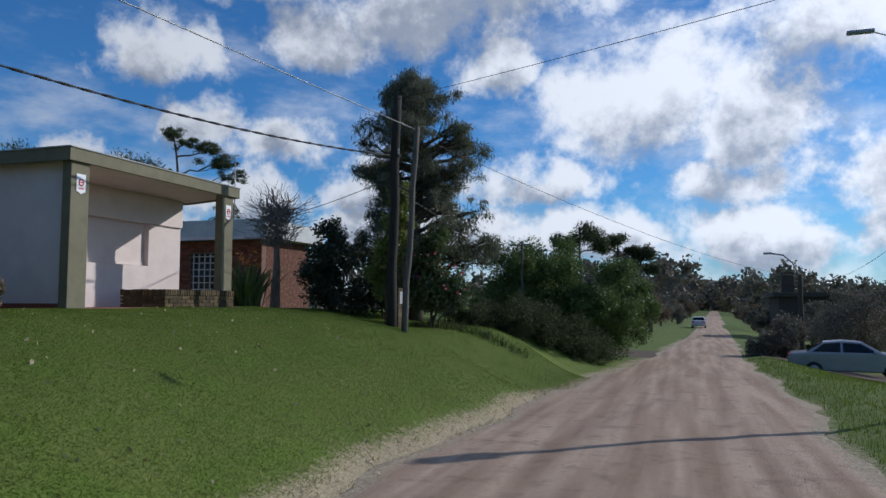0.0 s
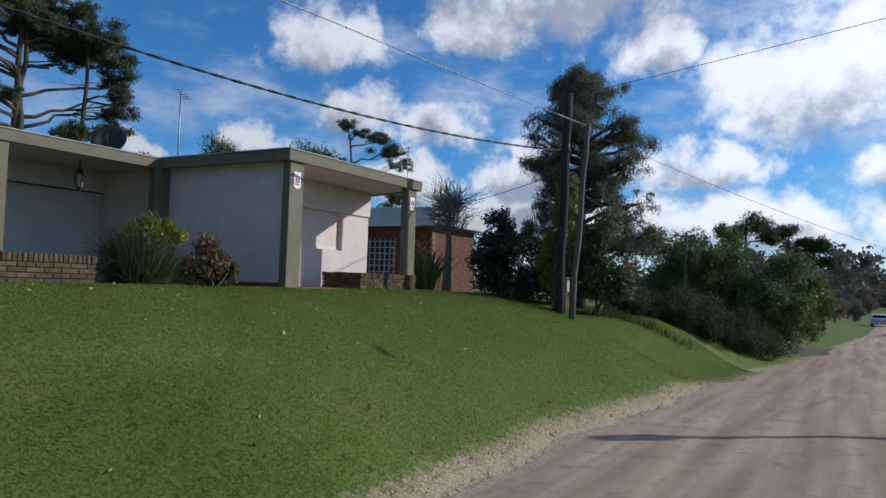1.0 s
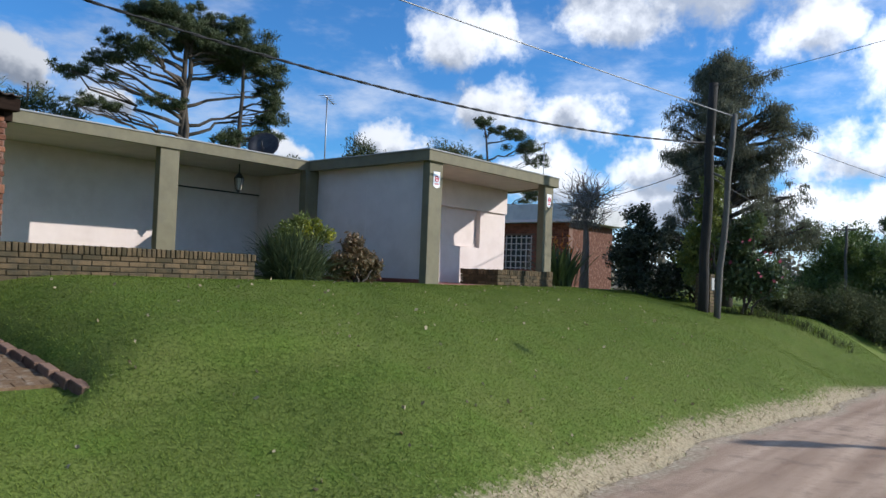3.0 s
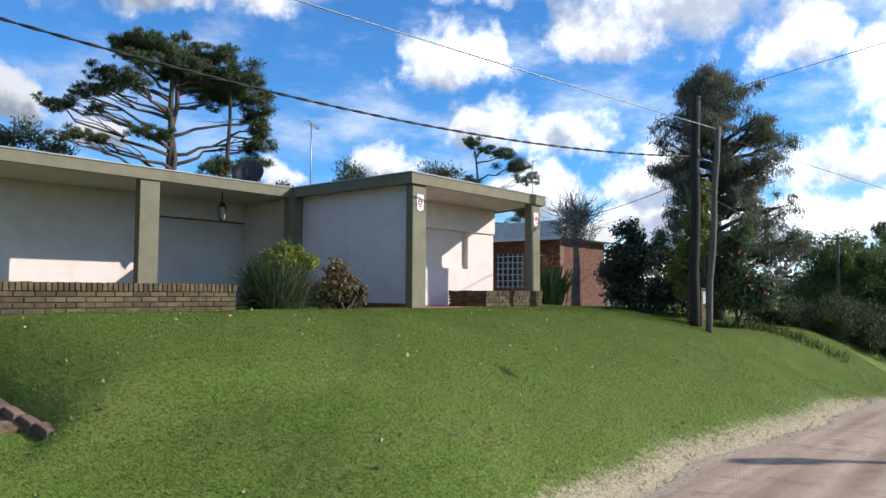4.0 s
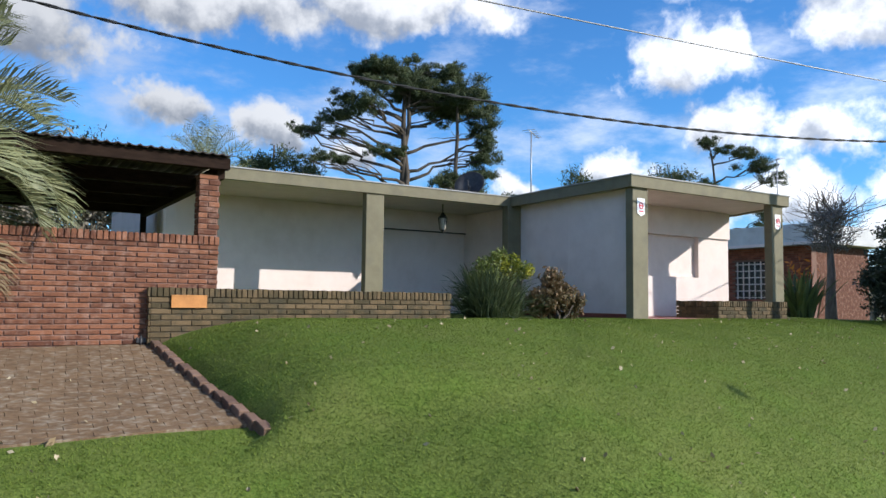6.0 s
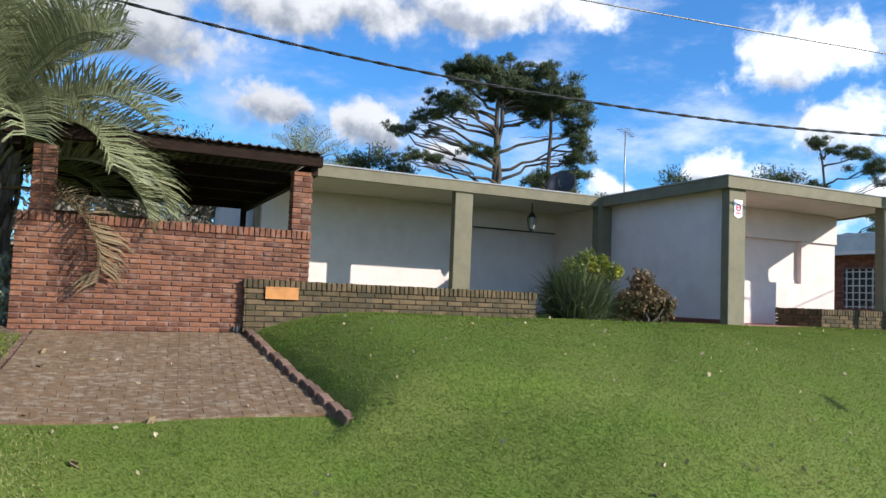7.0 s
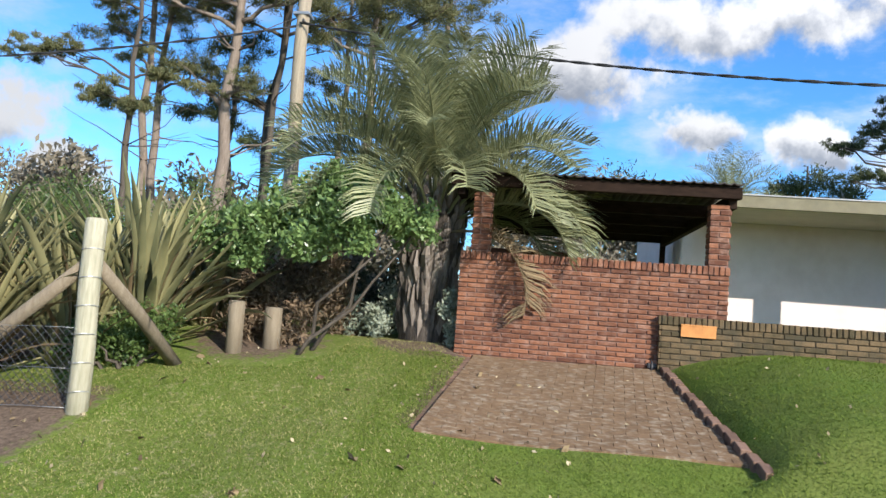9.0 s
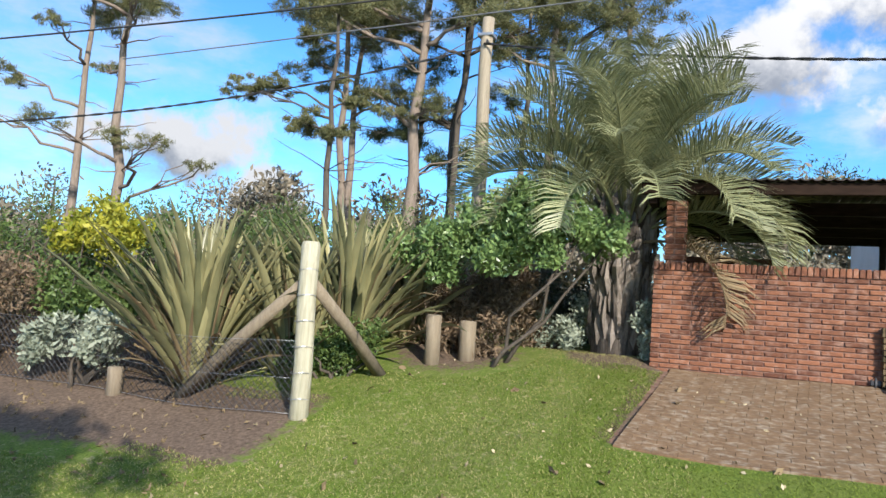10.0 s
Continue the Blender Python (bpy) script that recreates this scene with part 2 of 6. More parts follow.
M = {
    "white": material("white_plaster", (0.67, 0.572, 0.535), (0.75, 0.652, 0.615), 3, 0.9, 0.15, 60, stains=((0.56, 0.45, 0.41), 0.4, 1.3)),
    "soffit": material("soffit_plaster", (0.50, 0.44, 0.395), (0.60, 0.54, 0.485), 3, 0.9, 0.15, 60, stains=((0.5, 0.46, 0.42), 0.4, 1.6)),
    "olive": material("olive_paint", (0.142, 0.126, 0.076), (0.192, 0.171, 0.107), 5, 0.75, 0.2, 70, stains=((0.11, 0.105, 0.075), 0.5, 2.2)),
    "gravelroof": material("roof_membrane", (0.3, 0.3, 0.29), (0.42, 0.42, 0.4), 3, 0.9),
    "brick": material("red_brick", (0.092, 0.034, 0.019), (0.235, 0.096, 0.050), 14, 0.9, 0.5, 80, random_tint=0.85, stains=((0.40, 0.27, 0.21), 0.4, 9)),
    "brickold": material("mossy_brick", (0.056, 0.043, 0.020), (0.145, 0.098, 0.050), 10, 0.92, 0.5, 80, random_tint=0.8, stains=((0.045, 0.042, 0.028), 0.75, 4)),
    "mortar": material("mortar", (0.145, 0.082, 0.062), (0.24, 0.15, 0.118), 12, 0.95, 0.4),
    "mortarold": material("old_mortar", (0.036, 0.028, 0.017), (0.075, 0.057, 0.036), 12, 0.95, 0.4),
    "darkwood": material("dark_timber", (0.013, 0.008, 0.006), (0.034, 0.021, 0.015), 6, 0.95, 0.3, 60, stretch=(1, 1, 4), spec=0.1),
    "redwood": material("red_timber", (0.09, 0.03, 0.018), (0.16, 0.06, 0.035), 6, 0.7, 0.3, 60),
    "sheet": material("roof_sheet", (0.03, 0.024, 0.022), (0.07, 0.055, 0.05), 4, 0.6, 0.1, metal=0.3),
    "pole": material("weathered_pole", (0.065, 0.06, 0.052), (0.16, 0.147, 0.125), 5, 0.9, 0.6, 40, stretch=(6, 6, 0.5), stains=((0.06, 0.055, 0.05), 0.6, 3)),
    "barkpole": material("dark_pole", (0.016, 0.014, 0.012), (0.042, 0.038, 0.032), 5, 0.9, 0.6, 40, stretch=(6, 6, 0.5)),
    "palepole": material("tan_pole", (0.21, 0.175, 0.125), (0.34, 0.29, 0.21), 5, 0.85, 0.5, 40, stretch=(6, 6, 0.5), stains=((0.2, 0.15, 0.1), 0.5, 3)),
    "post": material("pale_post", (0.29, 0.27, 0.19), (0.47, 0.44, 0.33), 4, 0.9, 0.6, 40, stretch=(5, 5, 0.6), stains=((0.22, 0.22, 0.14), 0.6, 5)),
    "stump": material("stump_wood", (0.14, 0.11, 0.075), (0.25, 0.205, 0.145), 4, 0.9, 0.6, 40, stretch=(5, 5, 0.6)),
    "bark": material("pine_bark", (0.12, 0.092, 0.07), (0.26, 0.21, 0.17), 5, 0.95, 0.9, 25, stretch=(4, 4, 0.7)),
    "barkdark": material("dark_bark", (0.045, 0.036, 0.028), (0.11, 0.09, 0.07), 5, 0.95, 0.8, 25, stretch=(4, 4, 0.7)),
    "palmbark": material("palm_bark", (0.055, 0.044, 0.036), (0.23, 0.195, 0.165), 6, 0.95, 0.9, 30, stretch=(5, 5, 0.5), random_tint=0.9),
    "twig": material("grey_twig", (0.16, 0.14, 0.12), (0.28, 0.25, 0.22), 8, 0.9, 0.3),
    "cable": material("black_cable", (0.012, 0.012, 0.012), (0.03, 0.03, 0.03), 20, 0.6, 0.1),
    "wire": material("grey_wire", (0.16, 0.16, 0.16), (0.3, 0.3, 0.3), 20, 0.5, 0.0, metal=0.6),
    "galv": material("galvanised_metal", (0.25, 0.26, 0.27), (0.4, 0.41, 0.42), 9, 0.45, 0.1, metal=0.8),
    "darkmetal": material("dark_metal", (0.03, 0.03, 0.032), (0.07, 0.07, 0.075), 9, 0.5, 0.1, metal=0.6),
    "concrete": material("grey_concrete", (0.30, 0.30, 0.29), (0.46, 0.46, 0.45), 3, 0.9, 0.3, stains=((0.18, 0.18, 0.17), 0.6, 1.5)),
    "paleband": material("pale_concrete", (0.46, 0.46, 0.46), (0.66, 0.66, 0.65), 3, 0.9, 0.3, stains=((0.30, 0.30, 0.30), 0.6, 1.5)),
    "dirt": None, "paver": material("drive_brick", (0.098, 0.059, 0.030), (0.20, 0.124, 0.066), 13, 0.95, 0.5, 60, random_tint=0.25, stretch=(1.8, 1.0, 1), stains=((0.36, 0.31, 0.235), 0.6, 9.0)),
    "edging": material("edging_brick", (0.12, 0.07, 0.048), (0.22, 0.135, 0.095), 9, 0.95, 0.5, 60, random_tint=0.6),
    "plaque": material("rusty_plaque", (0.36, 0.14, 0.035), (0.56, 0.25, 0.07), 9, 0.6, 0.3, 60),
    "porch": material("red_porch_floor", (0.14, 0.035, 0.03), (0.22, 0.06, 0.045), 8, 0.5, 0.1),
    "signwhite": material("sign_white", (0.78, 0.77, 0.78), (0.84, 0.83, 0.84), 5, 0.4, 0.0),
    "signred": material("sign_red", (0.55, 0.05, 0.08), (0.62, 0.08, 0.10), 5, 0.4, 0.0),
    "carpaint": material("blue_grey_carpaint", (0.30, 0.30, 0.345), (0.36, 0.36, 0.40), 5, 0.28, 0.0, metal=0.4),
    "carwhite": material("pale_carpaint", (0.45, 0.46, 0.5), (0.5, 0.51, 0.55), 5, 0.3, 0.0),
    "glass": material("dark_car_glass", (0.015, 0.018, 0.022), (0.03, 0.034, 0.04), 5, 0.08, 0.0, spec=0.8),
    "rubber": material("tyre_rubber", (0.012, 0.012, 0.012), (0.028, 0.028, 0.028), 20, 0.85, 0.2),
    "lampglass": material("lantern_glass", (0.35, 0.33, 0.28), (0.45, 0.43, 0.38), 9, 0.2, 0.0),
    "l_bigtree": leaf_material("casuarina_leaf", (0.066, 0.074, 0.05), (0.215, 0.22, 0.145), 0.7, 0.35, 0.25),
    "l_pine": leaf_material("pine_needles", (0.030, 0.045, 0.020), (0.105, 0.13, 0.05), 0.65, 0.2),
    "l_pineolive": leaf_material("olive_pine_needles", (0.07, 0.085, 0.036), (0.25, 0.24, 0.105), 0.65, 0.35),
    "l_bright": leaf_material("bright_leaf", (0.065, 0.125, 0.042), (0.25, 0.36, 0.125), 0.33, 0.35, 0.5),
    "l_camellia": leaf_material("camellia_leaf", (0.035, 0.06, 0.024), (0.15, 0.19, 0.07), 0.4, 0.25, 0.5),
    "l_ivy": leaf_material("ivy_leaf", (0.018, 0.027, 0.016), (0.08, 0.098, 0.058), 0.5, 0.2, 0.4),
    "l_yellow": leaf_material("yellow_leaf", (0.16, 0.20, 0.02), (0.46, 0.42, 0.05), 0.5, 0.35),
    "l_box": leaf_material("hedge_leaf", (0.036, 0.07, 0.019), (0.13, 0.19, 0.05), 0.5, 0.25),
    "l_olive": leaf_material("olive_bush_leaf", (0.042, 0.075, 0.02), (0.15, 0.215, 0.058), 0.55, 0.35),
    "l_sprout": leaf_material("sprouting_leaf", (0.085, 0.12, 0.028), (0.27, 0.30, 0.075), 0.5, 0.35),
    "pebble": material("pebble", (0.26, 0.19, 0.14), (0.45, 0.36, 0.29), 30, 0.9, 0.2),
    "l_juniper": leaf_material("juniper_leaf", (0.036, 0.047, 0.022), (0.115, 0.13, 0.058), 0.8, 0.2, 0.15),
    "l_silver": leaf_material("silver_leaf", (0.14, 0.17, 0.12), (0.42, 0.46, 0.36), 0.6, 0.3),
    "l_red": leaf_material("croton_leaf", (0.07, 0.075, 0.03), (0.26, 0.155, 0.085), 0.5, 0.3),
    "l_blade": leaf_material("blade_leaf", (0.045, 0.07, 0.035), (0.14, 0.17, 0.075), 0.5, 0.3),
    "l_flax": leaf_material("flax_leaf", (0.06, 0.074, 0.038), (0.42, 0.385, 0.19), 0.36, 0.3, 0.5),
    "l_palm": leaf_material("palm_leaflet", (0.105, 0.125, 0.058), (0.38, 0.39, 0.205), 0.4, 0.3, 0.5),
    "l_dead": leaf_material("dead_leaf", (0.12, 0.085, 0.045), (0.27, 0.20, 0.11), 0.8, 0.2),
    "l_wood": leaf_material("far_wood_leaf", (0.10, 0.092, 0.068), (0.28, 0.24, 0.175), 0.85, 0.15),
    "l_brown": leaf_material("brown_scrub_leaf", (0.08, 0.06, 0.038), (0.25, 0.175, 0.11), 0.8, 0.2),
    "l_grass": leaf_material("grass_blade", (0.092, 0.142, 0.017), (0.200, 0.255, 0.048), 0.7, 0.35, 0.2),
    "l_drygrass": leaf_material("dry_grass_blade", (0.20, 0.205, 0.07), (0.37, 0.335, 0.14), 0.7, 0.12, 0.2),
    "flower": leaf_material("pink_petal", (0.4, 0.06, 0.10), (0.6, 0.2, 0.25), 0.5, 0.3),
    "orange": leaf_material("orange_petal", (0.5, 0.12, 0.02), (0.7, 0.3, 0.05), 0.5, 0.3),
    "litter": leaf_material("leaf_litter", (0.22, 0.17, 0.09), (0.55, 0.46, 0.30), 0.8, 0.2),
}


def ground_material(name, kinds):
    """Grass that dries out and turns to soil by the sheet's own 'dry' and 'soil' values."""
    m = bpy.data.materials.new(name)
    m.use_nodes = True
    t = m.node_tree
    b = t.nodes["Principled BSDF"]
    where = node(t, "ShaderNodeNewGeometry").outputs["Position"]

    def wave(scale, detail=6.0):
        return node(t, "ShaderNodeTexNoise", [("Vector", where), ("Scale", scale), ("Detail", detail), ("Roughness", 0.65)]).outputs[0]

    def blend(fac, a, c):
        mx = node(t, "ShaderNodeMix", data_type="RGBA")
        t.links.new(fac, mx.inputs[0])
        for slot, v in ((6, a), (7, c)):
            if hasattr(v, "is_output"):
                t.links.new(v, mx.inputs[slot])
            else:
                mx.inputs[slot].default_value = (*v, 1)
        return mx.outputs[2]

    def band(v, a, c):
        return node(t, "ShaderNodeMapRange", [(0, v), (1, a), (2, c)]).outputs[0]

    fine, mid, big = wave(160.0), wave(9.0), wave(0.7, 3.0)
    if kinds == "grass":
        tuft = wave(38.0, 5.0)
        col = blend(band(mid, 0.35, 0.65), (0.068, 0.100, 0.014), (0.108, 0.148, 0.024))
        col = blend(band(wave(1.5, 4.0), 0.42, 0.62), col, (0.085, 0.148, 0.014))
        col = blend(band(big, 0.45, 0.7), col, (0.135, 0.155, 0.036))
        col = blend(band(tuft, 0.45, 0.7), col, (0.150, 0.188, 0.040))
        col = blend(band(tuft, 0.5, 0.3), col, (0.050, 0.072, 0.012))
        col = blend(band(fine, 0.55, 0.8), col, (0.165, 0.200, 0.050))
        dry = node(t, "ShaderNodeAttribute", attribute_name="dry").outputs["Fac"]
        d = band(maths(t, "ADD", dry, maths(t, "ADD", maths(t, "MULTIPLY", maths(t, "SUBTRACT", mid, 0.5), 1.3), maths(t, "MULTIPLY", maths(t, "SUBTRACT", wave(34.0), 0.5), 0.9))), 0.42, 0.8)
        pale = blend(band(wave(30.0), 0.35, 0.65), (0.20, 0.155, 0.09), (0.46, 0.385, 0.25))
        col = blend(d, col, pale)
        soil = node(t, "ShaderNodeAttribute", attribute_name="soil").outputs["Fac"]
        s = band(maths(t, "ADD", soil, maths(t, "MULTIPLY", maths(t, "SUBTRACT", mid, 0.5), 1.3)), 0.35, 0.65)
        col = blend(s, col, blend(band(wave(24.0), 0.35, 0.65), (0.07, 0.049, 0.035), (0.16, 0.115, 0.082)))
    else:
        streak = node(t, "ShaderNodeVectorMath", [(0, where), (1, (2.2, 0.12, 1.0))], operation="MULTIPLY").outputs[0]
        ruts = node(t, "ShaderNodeTexNoise", [("Vector", streak), ("Scale", 1.3), ("Detail", 5.0)]).outputs[0]
        col = blend(band(ruts, 0.35, 0.65), (0.30, 0.195, 0.13), (0.53, 0.385, 0.275))
        col = blend(band(mid, 0.5, 0.75), col, (0.37, 0.25, 0.175))
        stones = node(t, "ShaderNodeTexVoronoi", [("Vector", where), ("Scale", 42.0)]).outputs["Distance"]
        col = blend(band(fine, 0.5, 0.8), col, (0.52, 0.42, 0.33))
        col = blend(maths(t, "SUBTRACT", 1.0, band(stones, 0.02, 0.16)), col, (0.43, 0.33, 0.25))
        dark = wave(2.2, 4.0)
        col = blend(band(dark, 0.55, 0.8), col, (0.20, 0.145, 0.11))
        rim = node(t, "ShaderNodeAttribute", attribute_name="rim").outputs["Fac"]
        r = band(maths(t, "ADD", rim, maths(t, "MULTIPLY", maths(t, "SUBTRACT", wave(5.0), 0.5), 1.5)), 0.45, 0.95)
        col = blend(r, col, blend(band(wave(24.0), 0.35, 0.65), (0.24, 0.18, 0.11), (0.56, 0.47, 0.34)))
    t.links.new(col, b.inputs["Base Color"])
    b.inputs["Roughness"].default_value, b.inputs["Specular IOR Level"].default_value = 0.95, 0.2
    bn = node(t, "ShaderNodeBump", [("Strength", 0.22 if kinds == "grass" else 0.5), ("Distance", 0.01 if kinds == "grass" else 0.03), ("Height", maths(t, "ADD", fine, mid))])
    t.links.new(bn.outputs[0], b.inputs["Normal"])
    return m


M["ground"], M["dirt"] = ground_material("lawn", "grass"), ground_material("dirt_road", "dirt")


# ==== mesh helpers ====
def mesh_object(name, verts, faces, mat, parent=None, label="", smooth_faces=False):
    me = bpy.data.meshes.new(name)
    me.from_pydata([tuple(v) for v in verts], [], [tuple(f) for f in faces])
    me.materials.append(mat)
    if smooth_faces:
        me.shade_smooth()
    ob = new(name, me)
    if parent:
        ob.parent = parent
    if label:
        ob["label"] = label
    return ob


def part(name, bm, mat, parent=None, label="", smooth_faces=False):
    bmesh.ops.recalc_face_normals(bm, faces=bm.faces)
    me = bpy.data.meshes.new(name)
    bm.to_mesh(me)
    bm.free()
    me.materials.append(mat)
    if smooth_faces:
        me.shade_smooth()
    ob = new(name, me)
    if parent:
        ob.parent = parent
    if label:
        ob["label"] = label
    return ob


def base(name, x, y, z, label="", category="", group="", kind="", turn=0.0):
    ob = new(name)
    ob.matrix_world = pose(x, y, z, 0, 0, turn)
    return tagged(ob, label, category, group, kind)


def box(bm, x0, x1, y0, y1, z0, z1, bevel=0.0):
    r = bmesh.ops.create_cube(bm, size=1.0, matrix=Matrix.Translation(((x0 + x1) / 2, (y0 + y1) / 2, (z0 + z1) / 2)) @ Matrix.Diagonal((abs(x1 - x0), abs(y1 - y0), abs(z1 - z0), 1)))
    if bevel:
        edges = list({e for v in r["verts"] for e in v.link_edges})
        bmesh.ops.bevel(bm, geom=edges, offset=bevel, segments=2, affect="EDGES", profile=0.6)
    return bm


def boxed(name, dims, mat, parent=None, label="", bevel=0.008):
    return part(name, box(bmesh.new(), *dims, bevel), mat, parent, label)


def tube(points, radii, sides=8, cap=True):
    """Vertices and faces of a tapered round rod along points."""
    pts = [Vector(p) for p in points]
    verts, faces = [], []
    side = None
    for i, p in enumerate(pts):
        d = (pts[min(i + 1, len(pts) - 1)] - pts[max(i - 1, 0)]).normalized()
        if side is None:
            side = d.orthogonal().normalized()
        side = (side - d * side.dot(d)).normalized()
        up = d.cross(side)
        r = radii[i] if hasattr(radii, "__len__") else radii
        for k in range(sides):
            a = 2 * math.pi * k / sides
            verts.append(p + (side * math.cos(a) + up * math.sin(a)) * r)
        if i:
            o = (i - 1) * sides
            for k in range(sides):
                j = (k + 1) % sides
                faces.append((o + k, o + j, o + sides + j, o + sides + k))
    if cap:
        faces.append(tuple(range(sides))[::-1])
        faces.append(tuple(range((len(pts) - 1) * sides, len(pts) * sides)))
    return verts, faces


def join(pieces):
    verts, faces = [], []
    for v, f in pieces:
        o = len(verts)
        verts += list(v)
        faces += [tuple(i + o for i in q) for q in f]
    return verts, faces


def rod(name, points, radii, mat, parent=None, label="", sides=8):
    v, f = tube(points, radii, sides)
    return mesh_object(name, v, f, mat, parent, label, True)


def numpy_mesh(name, verts, quads, mat, parent=None, label=""):
    me = bpy.data.meshes.new(name)
    k = quads.shape[1]
    me.vertices.add(len(verts))
    me.vertices.foreach_set("co", verts.astype(np.float32).ravel())
    me.loops.add(quads.size)
    me.loops.foreach_set("vertex_index", quads.astype(np.int32).ravel())
    me.polygons.add(len(quads))
    me.polygons.foreach_set("loop_start", np.arange(0, quads.size, k, dtype=np.int32))
    me.update(calc_edges=True)
    me.materials.append(mat)
    ob = new(name, me)
    if parent:
        ob.parent = parent
    if label:
        ob["label"] = label
    return ob


def unit(v):
    return v / np.maximum(np.linalg.norm(v, axis=1, keepdims=True), 1e-9)


def leaves(name, clumps, count, size, mat, parent=None, aspect=0.45, droop=0.0, up=0.3, seed=1, shell=0.55, flat=1.0, label=""):
    """Small pointed leaves scattered in round clumps (x, y, z, radius); flat squeezes the clumps in height."""
    rng = np.random.default_rng(seed)
    cl = np.array(clumps, float)
    weight = cl[:, 3] ** 2
    pick = rng.choice(len(cl), count, p=weight / weight.sum())
    d = unit(rng.normal(size=(count, 3)))
    rad = rng.random(count) ** (1 - shell * 0.75)
    rad *= 1 + 0.28 * np.sin(d[:, 0] * 7 + pick) * np.sin(d[:, 1] * 6 + d[:, 2] * 5)
    pos = cl[pick, :3] + d * (cl[pick, 3] * rad)[:, None] * np.array([1, 1, flat])
    nose = unit(d * 0.6 + rng.normal(size=(count, 3)) * 0.8 + np.array([0, 0, up - droop]))
    side = unit(np.cross(nose, rng.normal(size=(count, 3))))
    nrm = np.cross(nose, side)
    s = size * (0.6 + 0.8 * rng.random(count))[:, None]
    w = s * aspect * 0.5
    a = pos - nose * s * 0.5
    tip = pos + nose * s * 0.5 - np.array([0, 0, 1]) * s * droop * 0.3
    mid1 = pos + side * w + nrm * s * 0.08
    mid2 = pos - side * w + nrm * s * 0.08
    verts = np.stack([a, mid1, tip, mid2], 1).reshape(-1, 3)
    quads = np.arange(count * 4).reshape(-1, 4)
    return numpy_mesh(name, verts, quads, mat, parent, label)


def scatter_clumps(centre, radii, n, size, seed, low=-1.0):
    """Clump centres spread through an egg-shaped crown, more of them near its skin."""
    rng = random.Random(seed)
    out = []
    while len(out) < n:
        v = Vector((rng.gauss(0, 1), rng.gauss(0, 1), rng.gauss(0, 1))).normalized()
        if v.z < low:
            continue
        k = rng.uniform(0.35, 1.0) ** 0.6
        out.append((centre[0] + v.x * radii[0] * k, centre[1] + v.y * radii[1] * k, centre[2] + v.z * radii[2] * k, size * rng.uniform(0.6, 1.35)))
    return out

# ==== ground ====
def steps(*runs):
    out = []
    for a, b, s in runs:
        n = max(1, round((b - a) / s))
        out += [a + (b - a) * i / n for i in range(n)]
    return out + [runs[-1][1]]


xs = steps((-1500, -200, 260), (-200, -40, 20), (-40, -16, 2), (-16, -11, 0.5), (-11, -2.2, 0.11), (-2.2, 4, 0.4), (4, 30, 2), (30, 200, 20), (200, 1500, 260))
ys = steps((-1500, -200, 260), (-200, -40, 20), (-40, -10, 2), (-10, 1.2, 0.25), (1.2, 4.8, 0.1), (4.8, 22, 0.25), (22, 44, 0.6), (44, 120, 3), (120, 300, 15), (300, 1500, 150))


def hollow(x, y):
    """The driveway's bed, cut into the bank."""
    return (smooth(-0.19, 0.01, y - drive_side(x)) * (1 - smooth(-0.04, 0.06, y - drive_edge(x)))) * smooth(-9.9, -9.6, x) * (1 - smooth(-6.5, -6.2, x))


def sheet_z(x, y):
    return gz(x, y) * (1 - 0.5 * smooth(60, 300, abs(x))) - 0.06 * hollow(x, y)


verts = [(x, y, sheet_z(x, y)) for y in ys for x in xs]
nx = len(xs)
faces = [(j * nx + i, j * nx + i + 1, (j + 1) * nx + i + 1, (j + 1) * nx + i) for j in range(len(ys) - 1) for i in range(nx - 1)]
ground = mesh_object("ground", verts, faces, M["ground"], smooth_faces=True)
tagged(ground, "mown green lawn sloping from the house to the road", "lawn", kind="structure")
dry = ground.data.attributes.new("dry", "FLOAT", "POINT")
soil = ground.data.attributes.new("soil", "FLOAT", "POINT")
dv, sv = [], []
for x, y, z in verts:
    d = road_mid(y) - road_half(y) - x
    fringe = 0.92 * (1 - smooth(0.05, 0.6, abs(d - 0.08)))
    verge = 0.75 * (1 - smooth(0.0, 0.5, abs(x - road_mid(y) - road_half(y))))
    thin = 0.28 * (1 - smooth(0.4, 2.2, d)) if d > 0 else 0.2
    if d > 0 and y < 0.5:
        thin = max(thin, 0.36 * (1 - smooth(-1.5, 0.5, y)))
    dv.append(max(fringe, verge, thin) if y < 60 else 0.2)
    bare = smooth(-3.3, -4.1, y) * smooth(1.5, 2.5, d) if x > -6.9 else 0.0
    bare = max(bare, (1 - smooth(0, 1.6, math.hypot(x + 9, y + 3.1))), 1 - smooth(0.5, 1.0, math.hypot(x + 9.5, y + 0.9)), smooth(-5.1, -5.6, y) * smooth(-4.9, -5.7, x) * smooth(-30, -20, y))
    drive_rim = 0.8 * (1 - smooth(0.05, 0.35, abs(y - drive_side(x) + 0.06))) * smooth(-9.6, -9.3, x) * (1 - smooth(-6.5, -6.1, x))
    street = cross(y) * (1 if d > -0.5 or d < -4 else 0) if abs(x) < 120 else 0
    sv.append(max(bare, drive_rim, 0.9 * street))
dry.data.foreach_set("value", dv)
soil.data.foreach_set("value", sv)

